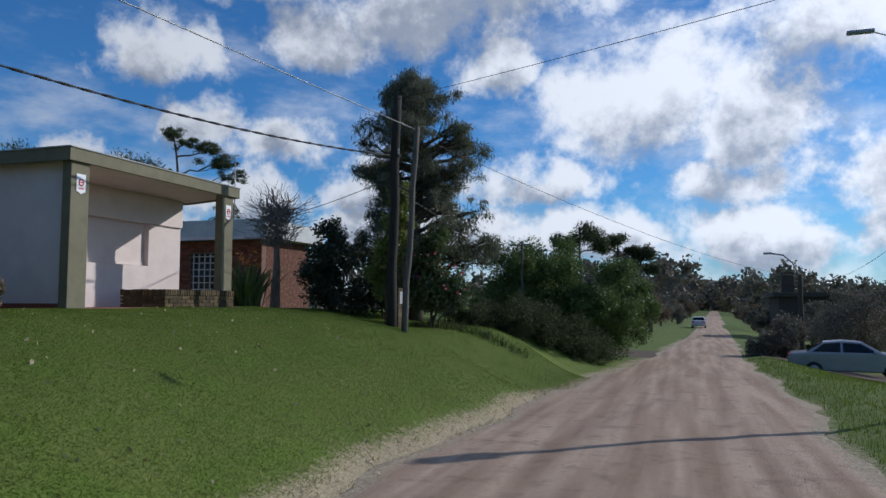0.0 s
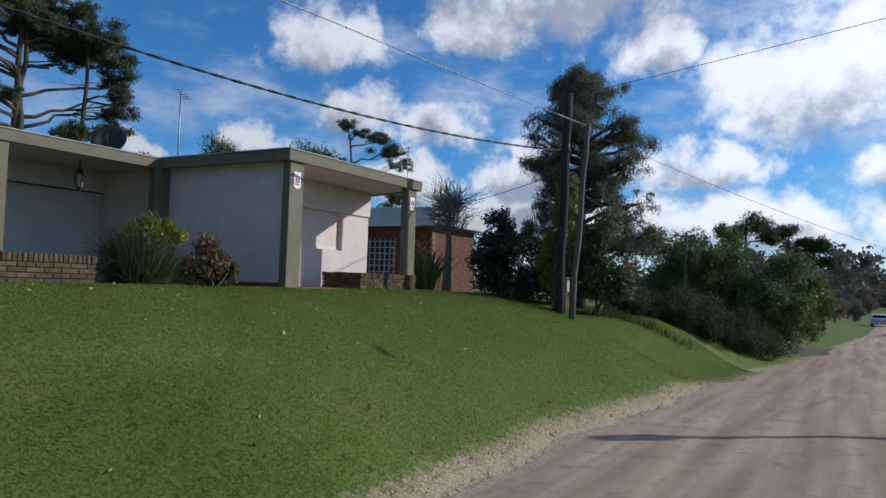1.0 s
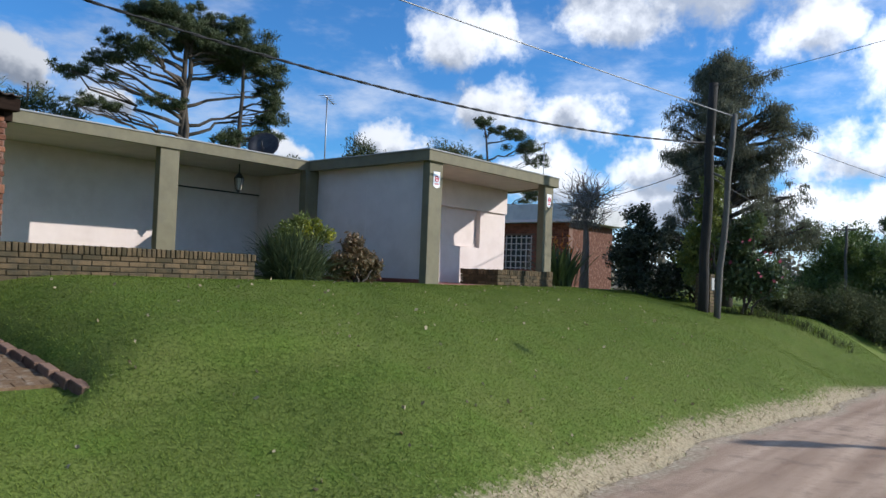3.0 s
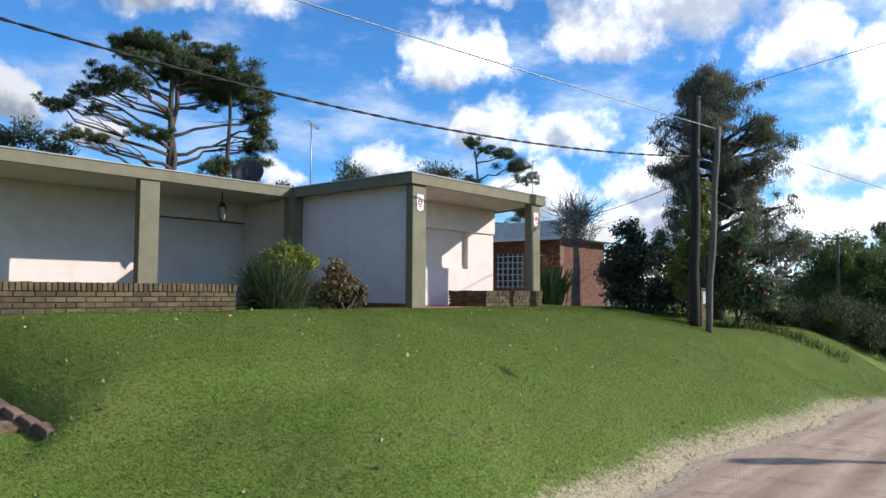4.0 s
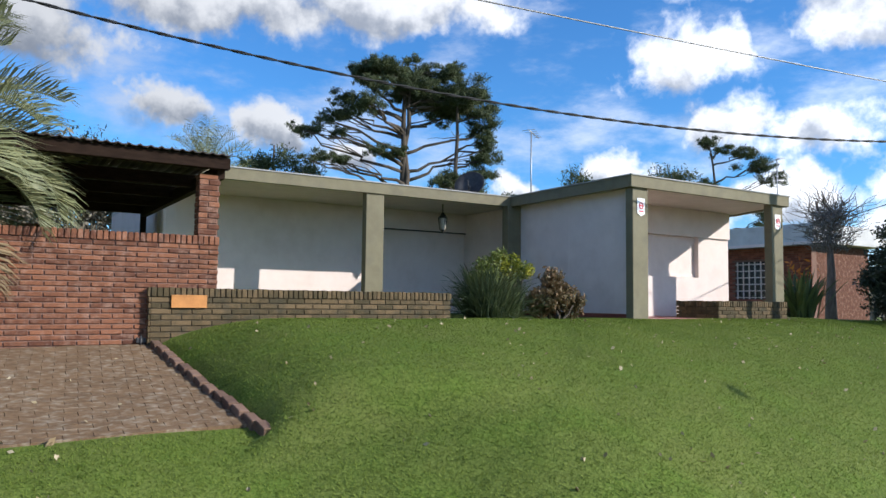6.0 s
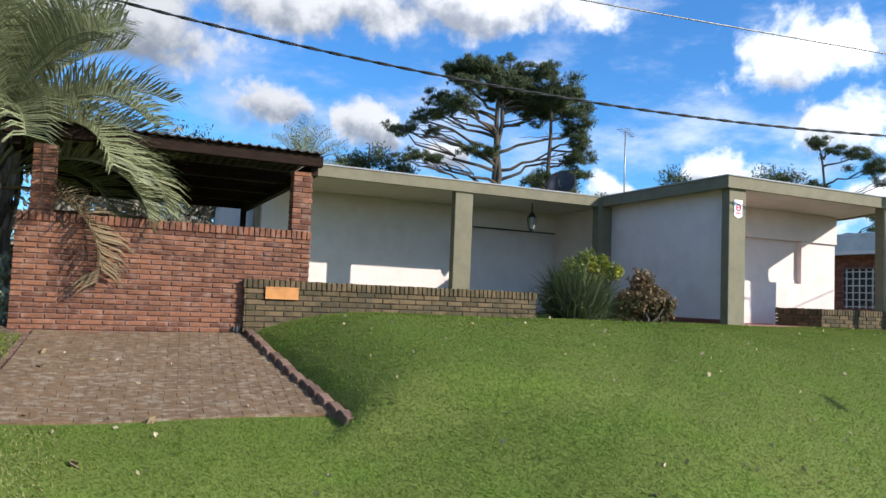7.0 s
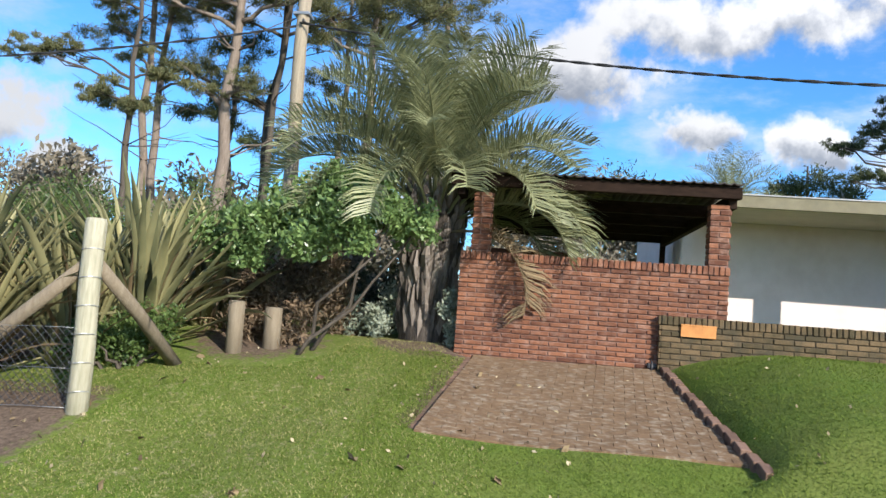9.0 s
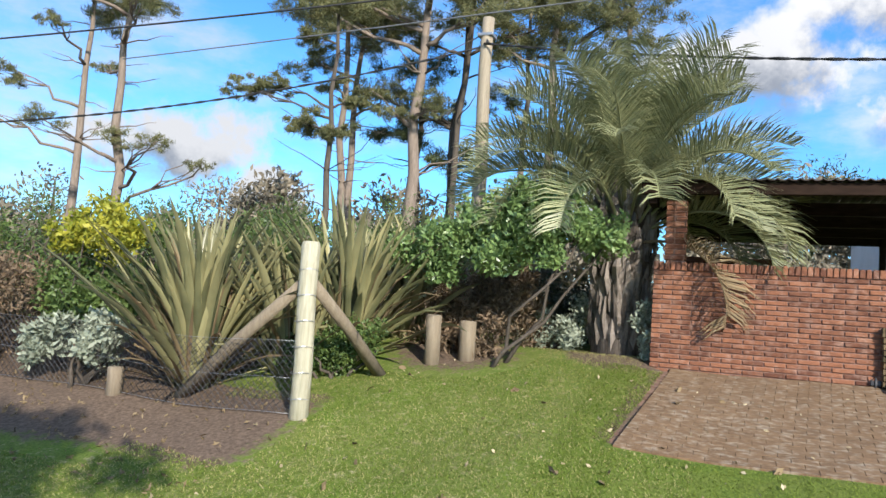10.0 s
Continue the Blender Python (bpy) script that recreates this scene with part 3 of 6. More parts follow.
ry = steps((-60, -12, 3), (-12, 30, 0.3), (30, 80, 1.5), (80, 420, 10))
cols = 26
rv, rf = [], []
for j, y in enumerate(ry):
    for i in range(cols + 1):
        u = i / cols * 2 - 1
        edge = 0.16 * noise.noise(Vector((u * 3, y * 1.1, 0.3))) * (abs(u) ** 3)
        x = road_mid(y) + (road_half(y) + 0.05 + edge) * u
        crown = 0.05 * (1 - u * u) - 0.018 * math.exp(-((abs(u) - 0.36) / 0.1) ** 2)
        rv.append((x, y, road_z(y) + 0.014 + crown + 0.012 * noise.noise(Vector((x * 2, y * 2, 5)))))
        if j and i:
            a = j * (cols + 1) + i
            rf.append((a - cols - 2, a - cols - 1, a, a - 1))
for k, (x, y, z) in enumerate(rv):
    if y > 150:
        rv[k] = (x, y, max(z, sheet_z(x, y) + 0.03))
road = mesh_object("road", rv, rf, M["dirt"], smooth_faces=True)
rim = road.data.attributes.new("rim", "FLOAT", "POINT")
rim.data.foreach_set("value", [smooth(0.8, 1.0, abs((x - road_mid(y)) / road_half(y))) for x, y, z in rv])
tagged(road, "rutted reddish dirt and gravel road", "road", kind="structure")

# ==== the white house ====
FLOOR, SOFFIT, TOP = 1.60, 3.88, 4.05
house = base("house", -12.1, 9.7, 0, "single-storey white plastered house with olive columns and flat roof", "house")
house.matrix_world = Matrix()
W = M["white"]
# walls
boxed("wall", (-14.45, -14.2, 3.3, 9.93, 1.2, SOFFIT), W, house)
boxed("wall", (-10.55, -9.0, 9.93, 10.13, 1.3, SOFFIT), W, house)
boxed("wall", (-14.45, -10.55, 9.93, 10.13, 1.3, SOFFIT), W, house)
boxed("wall", (-20, -14.45, 3.05, 3.3, 1.0, SOFFIT), W, house, bevel=0.004)
boxed("wall", (-14.2, -13.85, 3.05, 3.3, 1.0, SOFFIT), W, house, bevel=0.004)
boxed("wall", (-20, -19.75, 3.3, 14.4, 1.0, SOFFIT), W, house)
boxed("wall", (-19.75, -10.55, 14.2, 14.45, 1.0, SOFFIT), W, house)
# front bay wall: pieces round the shuttered window
BX = -10.35
boxed("wall", (-10.55, BX, 10.13, 11.75, 1.3, 3.30), W, house, bevel=0.003)
boxed("wall", (-10.55, BX, 13.45, 14.45, 1.3, 3.30), W, house, bevel=0.003)
boxed("wall", (-10.55, BX, 11.75, 13.45, 1.3, 2.43), W, house, bevel=0.003)
boxed("lintel", (-10.55, BX + 0.05, 10.13, 14.45, 3.30, SOFFIT), W, house, bevel=0.004)


def shutter(x, y0, y1, z0, z1):
    """A closed flat white shutter."""
    g = part("shutter", box(bmesh.new(), x - 0.03, x, y0, y1, z0, z1), W, house, "closed flat white shutter")
    boxed("bottom_rail", (x, x + 0.012, y0 + 0.01, y1 - 0.01, z0 + 0.01, z0 + 0.07), W, g, bevel=0.003)
    return g


shutter(-10.46, 11.75, 13.45, 2.43, 3.30)
shutter(-14.185, 7.76, 9.88, FLOOR + 0.02, 3.43)
boxed("lintel", (-14.2, -14.12, 7.65, 9.93, 3.43, SOFFIT), W, house, bevel=0.004)
# porch floors
boxed("porch_floor", (-14.2, -11.9, 3.3, 9.93, 1.2, FLOOR - 0.05), M["porch"], house, "red tiled porch floor")
# thin dark box drawn as the shadow line in the gap over the wide shutter
boxed("shutter_rail", (-14.12, -14.095, 7.74, 9.9, 3.42, 3.45), M["darkmetal"], house, "dark strip standing for the gap shadow above the wide shutter", 0.004)
boxed("porch_floor", (BX, -8.75, 10.13, 14.3, 1.2, FLOOR), M["porch"], house, "red tiled porch floor")
boxed("skirting", (-12.0, -9.0, 9.905, 9.93, FLOOR - 0.05, FLOOR + 0.07), M["porch"], house, "dark red painted skirting")
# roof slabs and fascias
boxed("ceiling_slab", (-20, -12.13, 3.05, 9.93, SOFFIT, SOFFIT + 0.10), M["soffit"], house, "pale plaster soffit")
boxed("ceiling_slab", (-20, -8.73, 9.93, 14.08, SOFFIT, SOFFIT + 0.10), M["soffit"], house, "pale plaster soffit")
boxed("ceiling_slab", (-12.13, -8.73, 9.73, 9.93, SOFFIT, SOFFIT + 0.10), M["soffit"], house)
boxed("roof", (-20, -12.2, 3.1, 9.9, SOFFIT + 0.10, TOP - 0.02), M["gravelroof"], house, "flat grey roof")
boxed("roof", (-20, -8.8, 9.9, 14.04, SOFFIT + 0.10, TOP - 0.02), M["gravelroof"], house, "flat grey roof")
boxed("fascia", (-12.13, -12.06, 3.05, 9.70, SOFFIT - 0.03, TOP), M["olive"], house, "olive painted fascia board")
boxed("fascia", (-12.13, -8.73, 9.66, 9.73, SOFFIT - 0.03, TOP), M["olive"], house)
boxed("fascia", (-8.73, -8.66, 9.66, 14.14, SOFFIT - 0.03, TOP), M["olive"], house)


def prism(plan, z0, z1):
    bm = bmesh.new()
    low_ring = [bm.verts.new((x, y, z0)) for x, y in plan]
    high_ring = [bm.verts.new((x, y, z1)) for x, y in plan]
    bm.faces.new(low_ring[::-1])
    bm.faces.new(high_ring)
    for i in range(len(plan)):
        k = (i + 1) % len(plan)
        bm.faces.new((low_ring[i], low_ring[k], high_ring[k], high_ring[i]))
    return bm


END = [(-8.75, 14.082), (-10.35, 14.64), (-20, 14.64), (-20, 14.082)]
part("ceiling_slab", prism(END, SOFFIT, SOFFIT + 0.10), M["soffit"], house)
part("roof", prism(END, SOFFIT + 0.102, TOP - 0.02), M["gravelroof"], house)
part("fascia", prism([(-8.66, 14.142), (-10.33, 14.72), (-20, 14.72), (-20, 14.645), (-10.36, 14.645), (-8.735, 14.084)], SOFFIT - 0.03, TOP), M["olive"], house)
for dims in ((-12.16, -12.04, 3.03, 9.70), (-12.16, -8.73, 9.64, 9.76), (-8.76, -8.64, 9.64, 14.16)):
    boxed("drip_edge", (*dims, TOP, TOP + 0.022), M["concrete"], house, "thin grey roof edging", 0.004)
# columns
for cx, cy, zb in ((-8.72, 9.75, 1.45), (-8.72, 13.64, 1.45), (-12.1, 6.34, 1.45), (-12.04, 9.58, 1.45)):
    boxed("column", (cx - (0.17 if cy != 9.58 else 0.2), cx, cy, cy + (0.37 if cy != 9.58 else 0.345), zb, SOFFIT - 0.002), M["olive"], house, "olive painted square column", 0.012)
boxed("downpipe", (-13.84, -13.78, 3.06, 3.12, 1.2, SOFFIT), W, house, "white downpipe", 0.02)


def alarm_sign(y):
    s = base("alarm_sign", -8.718, y, 3.52, "small white sign with red mark on the column", "sign", "alarm signs")
    bm = bmesh.new()
    prof = [(-0.09, 0.15), (0.09, 0.15), (0.09, -0.12), (0.0, -0.16), (-0.09, -0.12)]
    f = bm.faces.new([bm.verts.new((0.002, a, b)) for a, b in prof])
    ext = bmesh.ops.extrude_face_region(bm, geom=[f])
    bmesh.ops.translate(bm, verts=[v for v in ext["geom"] if isinstance(v, bmesh.types.BMVert)], vec=(0.008, 0, 0))
    part("plate", bm, M["signwhite"], s)
    v, f = tube([(0.012, 0.045 * math.cos(a), 0.02 + 0.05 * math.sin(a)) for a in [i * math.pi / 8 for i in range(-2, 15)]], 0.011, 6)
    mesh_object("emblem", v, f, M["signred"], s, "red ring mark")
    boxed("bar", (0.011, 0.015, -0.04, 0.04, 0.01, 0.035), M["signred"], s, bevel=0)
    boxed("bar", (0.011, 0.015, -0.05, 0.05, -0.085, -0.065), M["signred"], s, bevel=0)


alarm_sign(9.94)
alarm_sign(13.83)

# hanging lantern
lan = base("porch_lantern", -12.75, 8.42, 3.46, "dark metal hanging lantern under the soffit", "lantern")
rod("chain", [(0, 0, 0.24), (0, 0, 0.42)], 0.012, M["darkmetal"], lan)
v, f = tube([(0, 0, 0.12), (0, 0, 0.17), (0, 0, 0.24)], [0.105, 0.07, 0.02], 6)
mesh_object("cap", v, f, M["darkmetal"], lan)
v, f = tube([(0, 0, -0.12), (0, 0, 0.12)], [0.055, 0.088], 6)
mesh_object("glass", v, f, M["lampglass"], lan, "cloudy lantern glass")
for k in range(6):
    a = k * math.pi / 3
    rod("bar", [(0.06 * math.cos(a), 0.06 * math.sin(a), -0.12), (0.094 * math.cos(a), 0.094 * math.sin(a), 0.12)], 0.008, M["darkmetal"], lan, sides=5)
v, f = tube([(0, 0, -0.2), (0, 0, -0.15), (0, 0, -0.12)], [0.012, 0.03, 0.06], 6)
mesh_object("finial", v, f, M["darkmetal"], lan)


# roof aerials and dish
def aerial(x, y, z0, z1, turn, label):
    a = base("tv_aerial", x, y, z0, label, "aerial", "roof aerials", turn=turn)
    h = z1 - z0
    rod("mast", [(0, 0, 0), (0, 0, h)], 0.02, M["galv"], a)
    rod("boom", [(-0.5, 0, h - 0.09), (0.22, 0, h + 0.0)], 0.012, M["galv"], a)
    for i in range(5):
        u = -0.44 + i * 0.15
        w = 0.1 + 0.02 * i
        rod("element", [(u, -w, h - 0.09 + (u + 0.5) * 0.125), (u, w, h - 0.09 + (u + 0.5) * 0.125)], 0.007, M["galv"], a, sides=5)
    return a


aerial(-15.0, 12.57, TOP - 0.03, 6.42, -62, "thin rooftop television aerial on a tall mast")
aerial(-15.0, 23.35, 4.36, 6.9, -20, "thin rooftop television aerial on a tall mast")
dish = base("satellite_dish", -15.3, 10.8, TOP - 0.03, "dark grey satellite dish on the roof", "dish")
rod("bracket", [(0, 0, 0), (0, 0, 0.55), (0.1, -0.05, 0.75)], 0.03, M["darkmetal"], dish)
bm = bmesh.new()
bmesh.ops.create_uvsphere(bm, u_segments=20, v_segments=12, radius=0.62)
bmesh.ops.delete(bm, geom=[v for v in bm.verts if v.co.z > -0.38], context="VERTS")
bmesh.ops.translate(bm, verts=bm.verts, vec=(0, 0, 0.5))
bmesh.ops.solidify(bm, geom=bm.faces[:], thickness=0.015)
reflector = part("reflector", bm, M["darkmetal"], dish, smooth_faces=True)
reflector.matrix_local = pose(0.1, -0.05, 0.8, 62, 0, 40) @ Matrix.Diagonal((0.9, 0.9, 0.8, 1))
reflector_arm = rod("feed_arm", [(0.1, -0.05, 0.55), (0.35, -0.3, 0.85)], 0.015, M["darkmetal"], dish)


# ==== brickwork ====
def brick_mesh(name, lx, ly, lz, mat, bevel=0.006):
    bm = box(bmesh.new(), 0, lx, 0, ly, 0, lz)
    rng = random.Random(len(bpy.data.meshes))
    for vert in bm.verts:
        vert.co += Vector((rng.uniform(-1, 1), rng.uniform(-1, 1), rng.uniform(-1, 1))) * 0.003
    bmesh.ops.bevel(bm, geom=bm.edges[:], offset=bevel, segments=1, affect="EDGES")
    bmesh.ops.recalc_face_normals(bm, faces=bm.faces)
    me = bpy.data.meshes.new(name)
    bm.to_mesh(me)
    bm.free()
    me.materials.append(mat)
    return me


def brick_face(parent, mat, x, y0, y1, z0, z1, thick=0.06, coping=True, along="y", course=0.07, seed=1, brick=0.24, floor=None, proud=1):
    """Bricks laid course by course on the face at x (or y, along the other axis)."""
    rng = random.Random(seed)
    gap = 0.011
    top = z1 - (0.115 if coping else 0.0)
    stock = {}

    def lay(a, b, z, h, name, extra=0.0):
        if along == "y":
            key = (round(b - a, 3), h, name)
            if key not in stock:
                stock[key] = brick_mesh(name, thick + extra, b - a, h, mat)
            ob = new(name, stock[key])
            ob.location = (x - thick + rng.uniform(-0.004, 0.005), a, z)
        else:
            key = (round(b - a, 3), h, name)
            if key not in stock:
                stock[key] = brick_mesh(name, b - a, thick + extra, h, mat)
            ob = new(name, stock[key])
            ob.location = (a, x - (0 if proud < 0 else thick) + rng.uniform(-0.004, 0.005) - (extra if proud < 0 else 0), z)
        ob.rotation_euler = (rng.uniform(-0.004, 0.004), rng.uniform(-0.004, 0.004), rng.uniform(-0.004, 0.004))
        ob.parent = parent

    k, z = 0, top - course
    while z > z0 - course * 0.5:
        a = y0 - (brick / 2 if k % 2 else 0.0)
        while a < y1 - 0.02:
            b = min(a + brick, y1)
            s = max(a, y0)
            if b - s > 0.03 and (floor is None or z + course > floor(s) - 0.02):
                lay(s + gap / 2, b - gap / 2, z + gap / 2, course - gap, "brick")
            a += brick
        k += 1
        z -= course
    if coping:
        n = round((y1 - y0) / 0.068)
        w = (y1 - y0) / n
        for i in range(n):
            lay(y0 + i * w + 0.006, y0 + (i + 1) * w - 0.006, top + 0.004, 0.108 + rng.choice((0, 0.003, -0.003)), "coping_brick", 0.012)


# low garden wall
low = base("garden_wall", 0, 0, 0, "low mossy brown brick garden wall with upright coping bricks", "brick wall", kind="structure")
boxed("core", (-9.27, -9.033, 2.87, 6.23, 1.0, 1.95), M["mortarold"], low, bevel=0)
boxed("core", (-9.10, -9.033, 2.05, 2.87, 1.0, 1.95), M["mortarold"], low, bevel=0)
brick_face(low, M["brickold"], -9.02, 2.04, 6.24, 1.15, 1.973, seed=3, floor=lambda y: gz(-9.0, y) - 0.05)
brick_face(low, M["brickold"], 2.02, -9.11, -9.02, 1.15, 1.973, seed=4, along="x", thick=0.03, proud=-1)
brick_face(low, M["brickold"], 6.26, -9.27, -9.02, 1.45, 1.973, seed=5, along="x", thick=0.03)
pl = base("wall_plaque", -9.012, 2.27, 1.73, "rusty orange rectangular plaque on the low wall", "plaque")
boxed("plate", (0, 0.02, 0, 0.42, 0, 0.155), M["plaque"], pl, bevel=0.006)
boxed("rim", (0.02, 0.026, 0.0, 0.42, 0.135, 0.155), M["plaque"], pl, bevel=0.002)
boxed("rim", (0.02, 0.026, 0.0, 0.42, 0.0, 0.02), M["plaque"], pl, bevel=0.002)

# planter in front of the bay
pln = base("brick_planter", 0, 0, 0, "low brown brick planter under the porch column", "planter", kind="structure")
boxed("core", (-9.62, -8.683, 11.94, 13.98, 1.3, 1.89), M["mortarold"], pln, bevel=0)
brick_face(pln, M["brickold"], -8.67, 11.9, 14.02, 1.42, 1.925, seed=6)
brick_face(pln, M["brickold"], 11.91, -9.66, -8.68, 1.42, 1.925, seed=7, along="x", proud=-1, thick=0.04)

# brick-faced gate and its piers
gate = base("brick_gate_wall", 0, 0, 0, "red brick wall closing the carport with upright coping", "brick wall", kind="structure")
boxed("core", (-9.34, -9.138, -0.51, 2.84, 1.0, 2.6), M["mortar"], gate, bevel=0)
brick_face(gate, M["brick"], -9.12, -0.52, 2.85, 1.2, 2.625, seed=8, course=0.061)
boxed("plinth", (-9.16, -9.105, -0.52, 2.03, 1.05, 1.235), M["concrete"], gate, "stained concrete footing")
for y0, y1, label in ((2.58, 2.85, "red brick pier beside the house"), (-0.40, -0.13, "red brick pier behind the palm")):
    pier = base("brick_pier", 0, 0, 0, label, "pier", "carport piers", kind="structure")
    boxed("core", (-9.34, -9.153, y0 + 0.02, y1 - 0.02, 2.6, 3.40), M["mortar"], pier, bevel=0)
    brick_face(pier, M["brick"], -9.14, y0, y1, 2.64, 3.41, seed=9, coping=False)
    brick_face(pier, M["brick"], y0 + 0.005, -9.36, -9.145, 2.64, 3.41, seed=10, coping=False, along="x", proud=-1, thick=0.03)
latch = base("gate_latch", -9.11, 1.96, 1.34, "dark iron latch at the wall's foot", "latch")
boxed("bracket", (0, 0.03, -0.05, 0.06, -0.03, 0.03), M["darkmetal"], latch)
rod("bolt", [(0.03, 0.0, -0.12), (0.03, 0, 0.06)], 0.014, M["darkmetal"], latch)

# carport roof
cp = base("carport_roof", 0, 0, 0, "dark corrugated carport roof on timber beams", "carport")
n = 90
cv, cf = [], []
for j, x in enumerate((-8.95, -11.5, -14.6)):
    for i in range(n + 1):
        y = -0.7 + 3.63 * i / n
        cv.append((x, y, 3.645 - 0.01 * j + 0.014 * math.cos(i * math.pi / 1.5)))
        if j and i:
            a = j * (n + 1) + i
            cf.append((a - n - 2, a - n - 1, a, a - 1))
sheet = mesh_object("sheet", cv, cf, M["sheet"], cp, "dark corrugated sheeting")
sol = sheet.modifiers.new("thickness", "SOLIDIFY")
sol.thickness = 0.012
boxed("front_beam", (-9.14, -9.02, -0.7, 2.93, 3.47, 3.615), M["darkwood"], cp)
for x in (-10.5, -11.8, -13.1, -14.4):
    boxed("beam", (x - 0.06, x + 0.06, -0.7, 2.95, 3.42, 3.59), M["darkwood"], cp)
boxed("side_beam", (-14.5, -9.14, 2.80, 2.90, 3.36, 3.54), M["darkwood"], cp)
boxed("side_beam", (-14.5, -9.14, -0.62, -0.52, 3.36, 3.54), M["darkwood"], cp)
for y in (-0.57, 2.85):
    boxed("post", (-14.5, -14.4, y - 0.05, y + 0.05, 1.3, 3.42), M["darkwood"], cp)
boxed("rail", (-14.47, -14.42, -0.5, 1.2, 3.02, 3.12), M["redwood"], cp, "reddish timber rail")
boxed("back_screen", (-14.46, -14.43, -0.5, 0.75, 1.3, 3.02), M["darkwood"], cp, "dark timber screen")
boxed("carport_floor", (-14.6, -9.34, -0.6, 3.05, 1.0, 1.26), M["concrete"], cp, "concrete carport floor")
# pale garden shed seen through the carport
shed = base("garden_shed", -22, 2, 0, "low white garden building behind the carport", "shed")
boxed("wall", (-19.0, -17.5, 1.5, 2.9, 1.2, 3.22), W, shed)
boxed("roof", (-19.2, -17.35, 1.4, 2.98, 3.22, 3.45), W, shed, "flat pale roof")

# ==== driveway ====
drive = base("driveway", 0, 0, 0, "worn reddish brick driveway with pale stains", "driveway", kind="structure")
rng = random.Random(5)
x = -9.1
row = 0
while x < -6.05:
    y = drive_side(x)
    first = row % 2 == 1
    while y < drive_edge(x) - 0.03:
        if x > -6.12 + 0.16 * noise.noise(Vector((y * 1.3, 2.0, 0.5))) - 0.06 * abs(y - 1):
            break
        x1, y1 = x + 0.108, min(y + (0.108 if first else 0.218), drive_edge(x) + 0.01)
        zz = [gz(px, min(py, 1.6)) + 0.012 + rng.uniform(-0.0025, 0.0025) for px, py in ((x, y), (x1, y), (x1, y1), (x, y1))]
        dvv = [(x, y, zz[0] - 0.03), (x1, y, zz[1] - 0.03), (x1, y1, zz[2] - 0.03), (x, y1, zz[3] - 0.03)]
        dvv += [(x, y, zz[0] - 0.004), (x1, y, zz[1] - 0.004), (x1, y1, zz[2] - 0.004), (x, y1, zz[3] - 0.004)]
        i3 = 0.003
        dvv += [(x + i3, y + i3, zz[0]), (x1 - i3, y + i3, zz[1]), (x1 - i3, y1 - i3, zz[2]), (x + i3, y1 - i3, zz[3])]
        dff = [(8, 9, 10, 11)] + [(o + k, o + (k + 1) % 4, o + 4 + (k + 1) % 4, o + 4 + k) for o in (0, 4) for k in range(4)]
        mesh_object("paving_brick", dvv, dff, M["paver"], drive)
        y += 0.11 if first else 0.22
        first = False
    x += 0.11
    row += 1
stock = [brick_mesh("edging_brick", 0.238, 0.10, 0.13, M["edging"], 0.007) for _ in range(3)]
for side, rise in ((1, 0.07), (0, -0.015)):
    for i in range(13 if side else 12):
        xx = -9.05 + i * 0.24
        ob = new("edging_brick", stock[i % 3])
        y = drive_edge(xx) + 0.02 if side else drive_side(xx) - 0.11
        ob.location = (xx, y + 0.006 * math.sin(i * 1.7), gz(xx, 1.6) - 0.13 + rise + rng.uniform(-0.006, 0.006))
        ob.rotation_euler = (rng.uniform(-0.04, 0.04), 0.16, rng.uniform(-0.025, 0.025))
        ob.parent = drive

# ==== poles and wires ====
def mast(name, x, y, z1, r0, r1, mat, label, lean=(0, 0), category="pole", group="utility poles"):
    z0 = gz(x, y) - 0.3
    p = base(name, x, y, 0, label, category, group)
    n = 7
    pts = [(lean[0] * (i / n) + 0.015 * math.sin(i * 2.1 + x), lean[1] * (i / n) + 0.015 * math.cos(i * 1.7), z0 + (z1 - z0) * i / n) for i in range(n + 1)]
    rod("shaft", pts, [r0 + (r1 - r0) * i / n for i in range(n + 1)], mat, p, sides=12)
    return p


p1 = mast("utility_pole", -5.99, 15.99, 6.3, 0.115, 0.095, M["barkpole"], "tall weathered dark wooden utility pole on the lawn", (0.1, 0.04))
rod("crossarm", [(-0.4, 0, 4.98), (0.2, 0, 4.94)], 0.03, M["pole"], p1)
for dx in (-0.35, 0.15):
    rod("insulator", [(dx, 0, 4.98), (dx, 0, 5.1)], [0.035, 0.02], M["concrete"], p1)
p2 = mast("utility_pole", -5.55, 15.61, 5.47, 0.072, 0.058, M["pole"], "slim weathered wooden pole on the lawn", (0.26, 0.09))
rod("bracket", [(0.15, 0.05, 4.05), (-0.12, 0.0, 4.2)], 0.025, M["pole"], p2)
p3 = mast("utility_pole", -10.97, -3.55, 6.75, 0.13, 0.10, M["palepole"], "tan wooden utility pole behind the shrubs", (0.02, -0.05))
rod("hook", [(0, 0, 6.3), (0.2, 0.02, 6.3), (0.2, 0.02, 6.25)], 0.02, M["darkmetal"], p3)
boxed("clamp", (-0.13, 0.13, -0.19, 0.08, 6.42, 6.47), M["galv"], p3)
far_pole = mast("utility_pole", -5.4, 27.0, 3.9, 0.05, 0.04, M["pole"], "small far wooden pole behind the junipers")
boxed("crossarm", (-0.4, 0.3, -0.02, 0.02, 3.74, 3.79), M["pole"], far_pole)

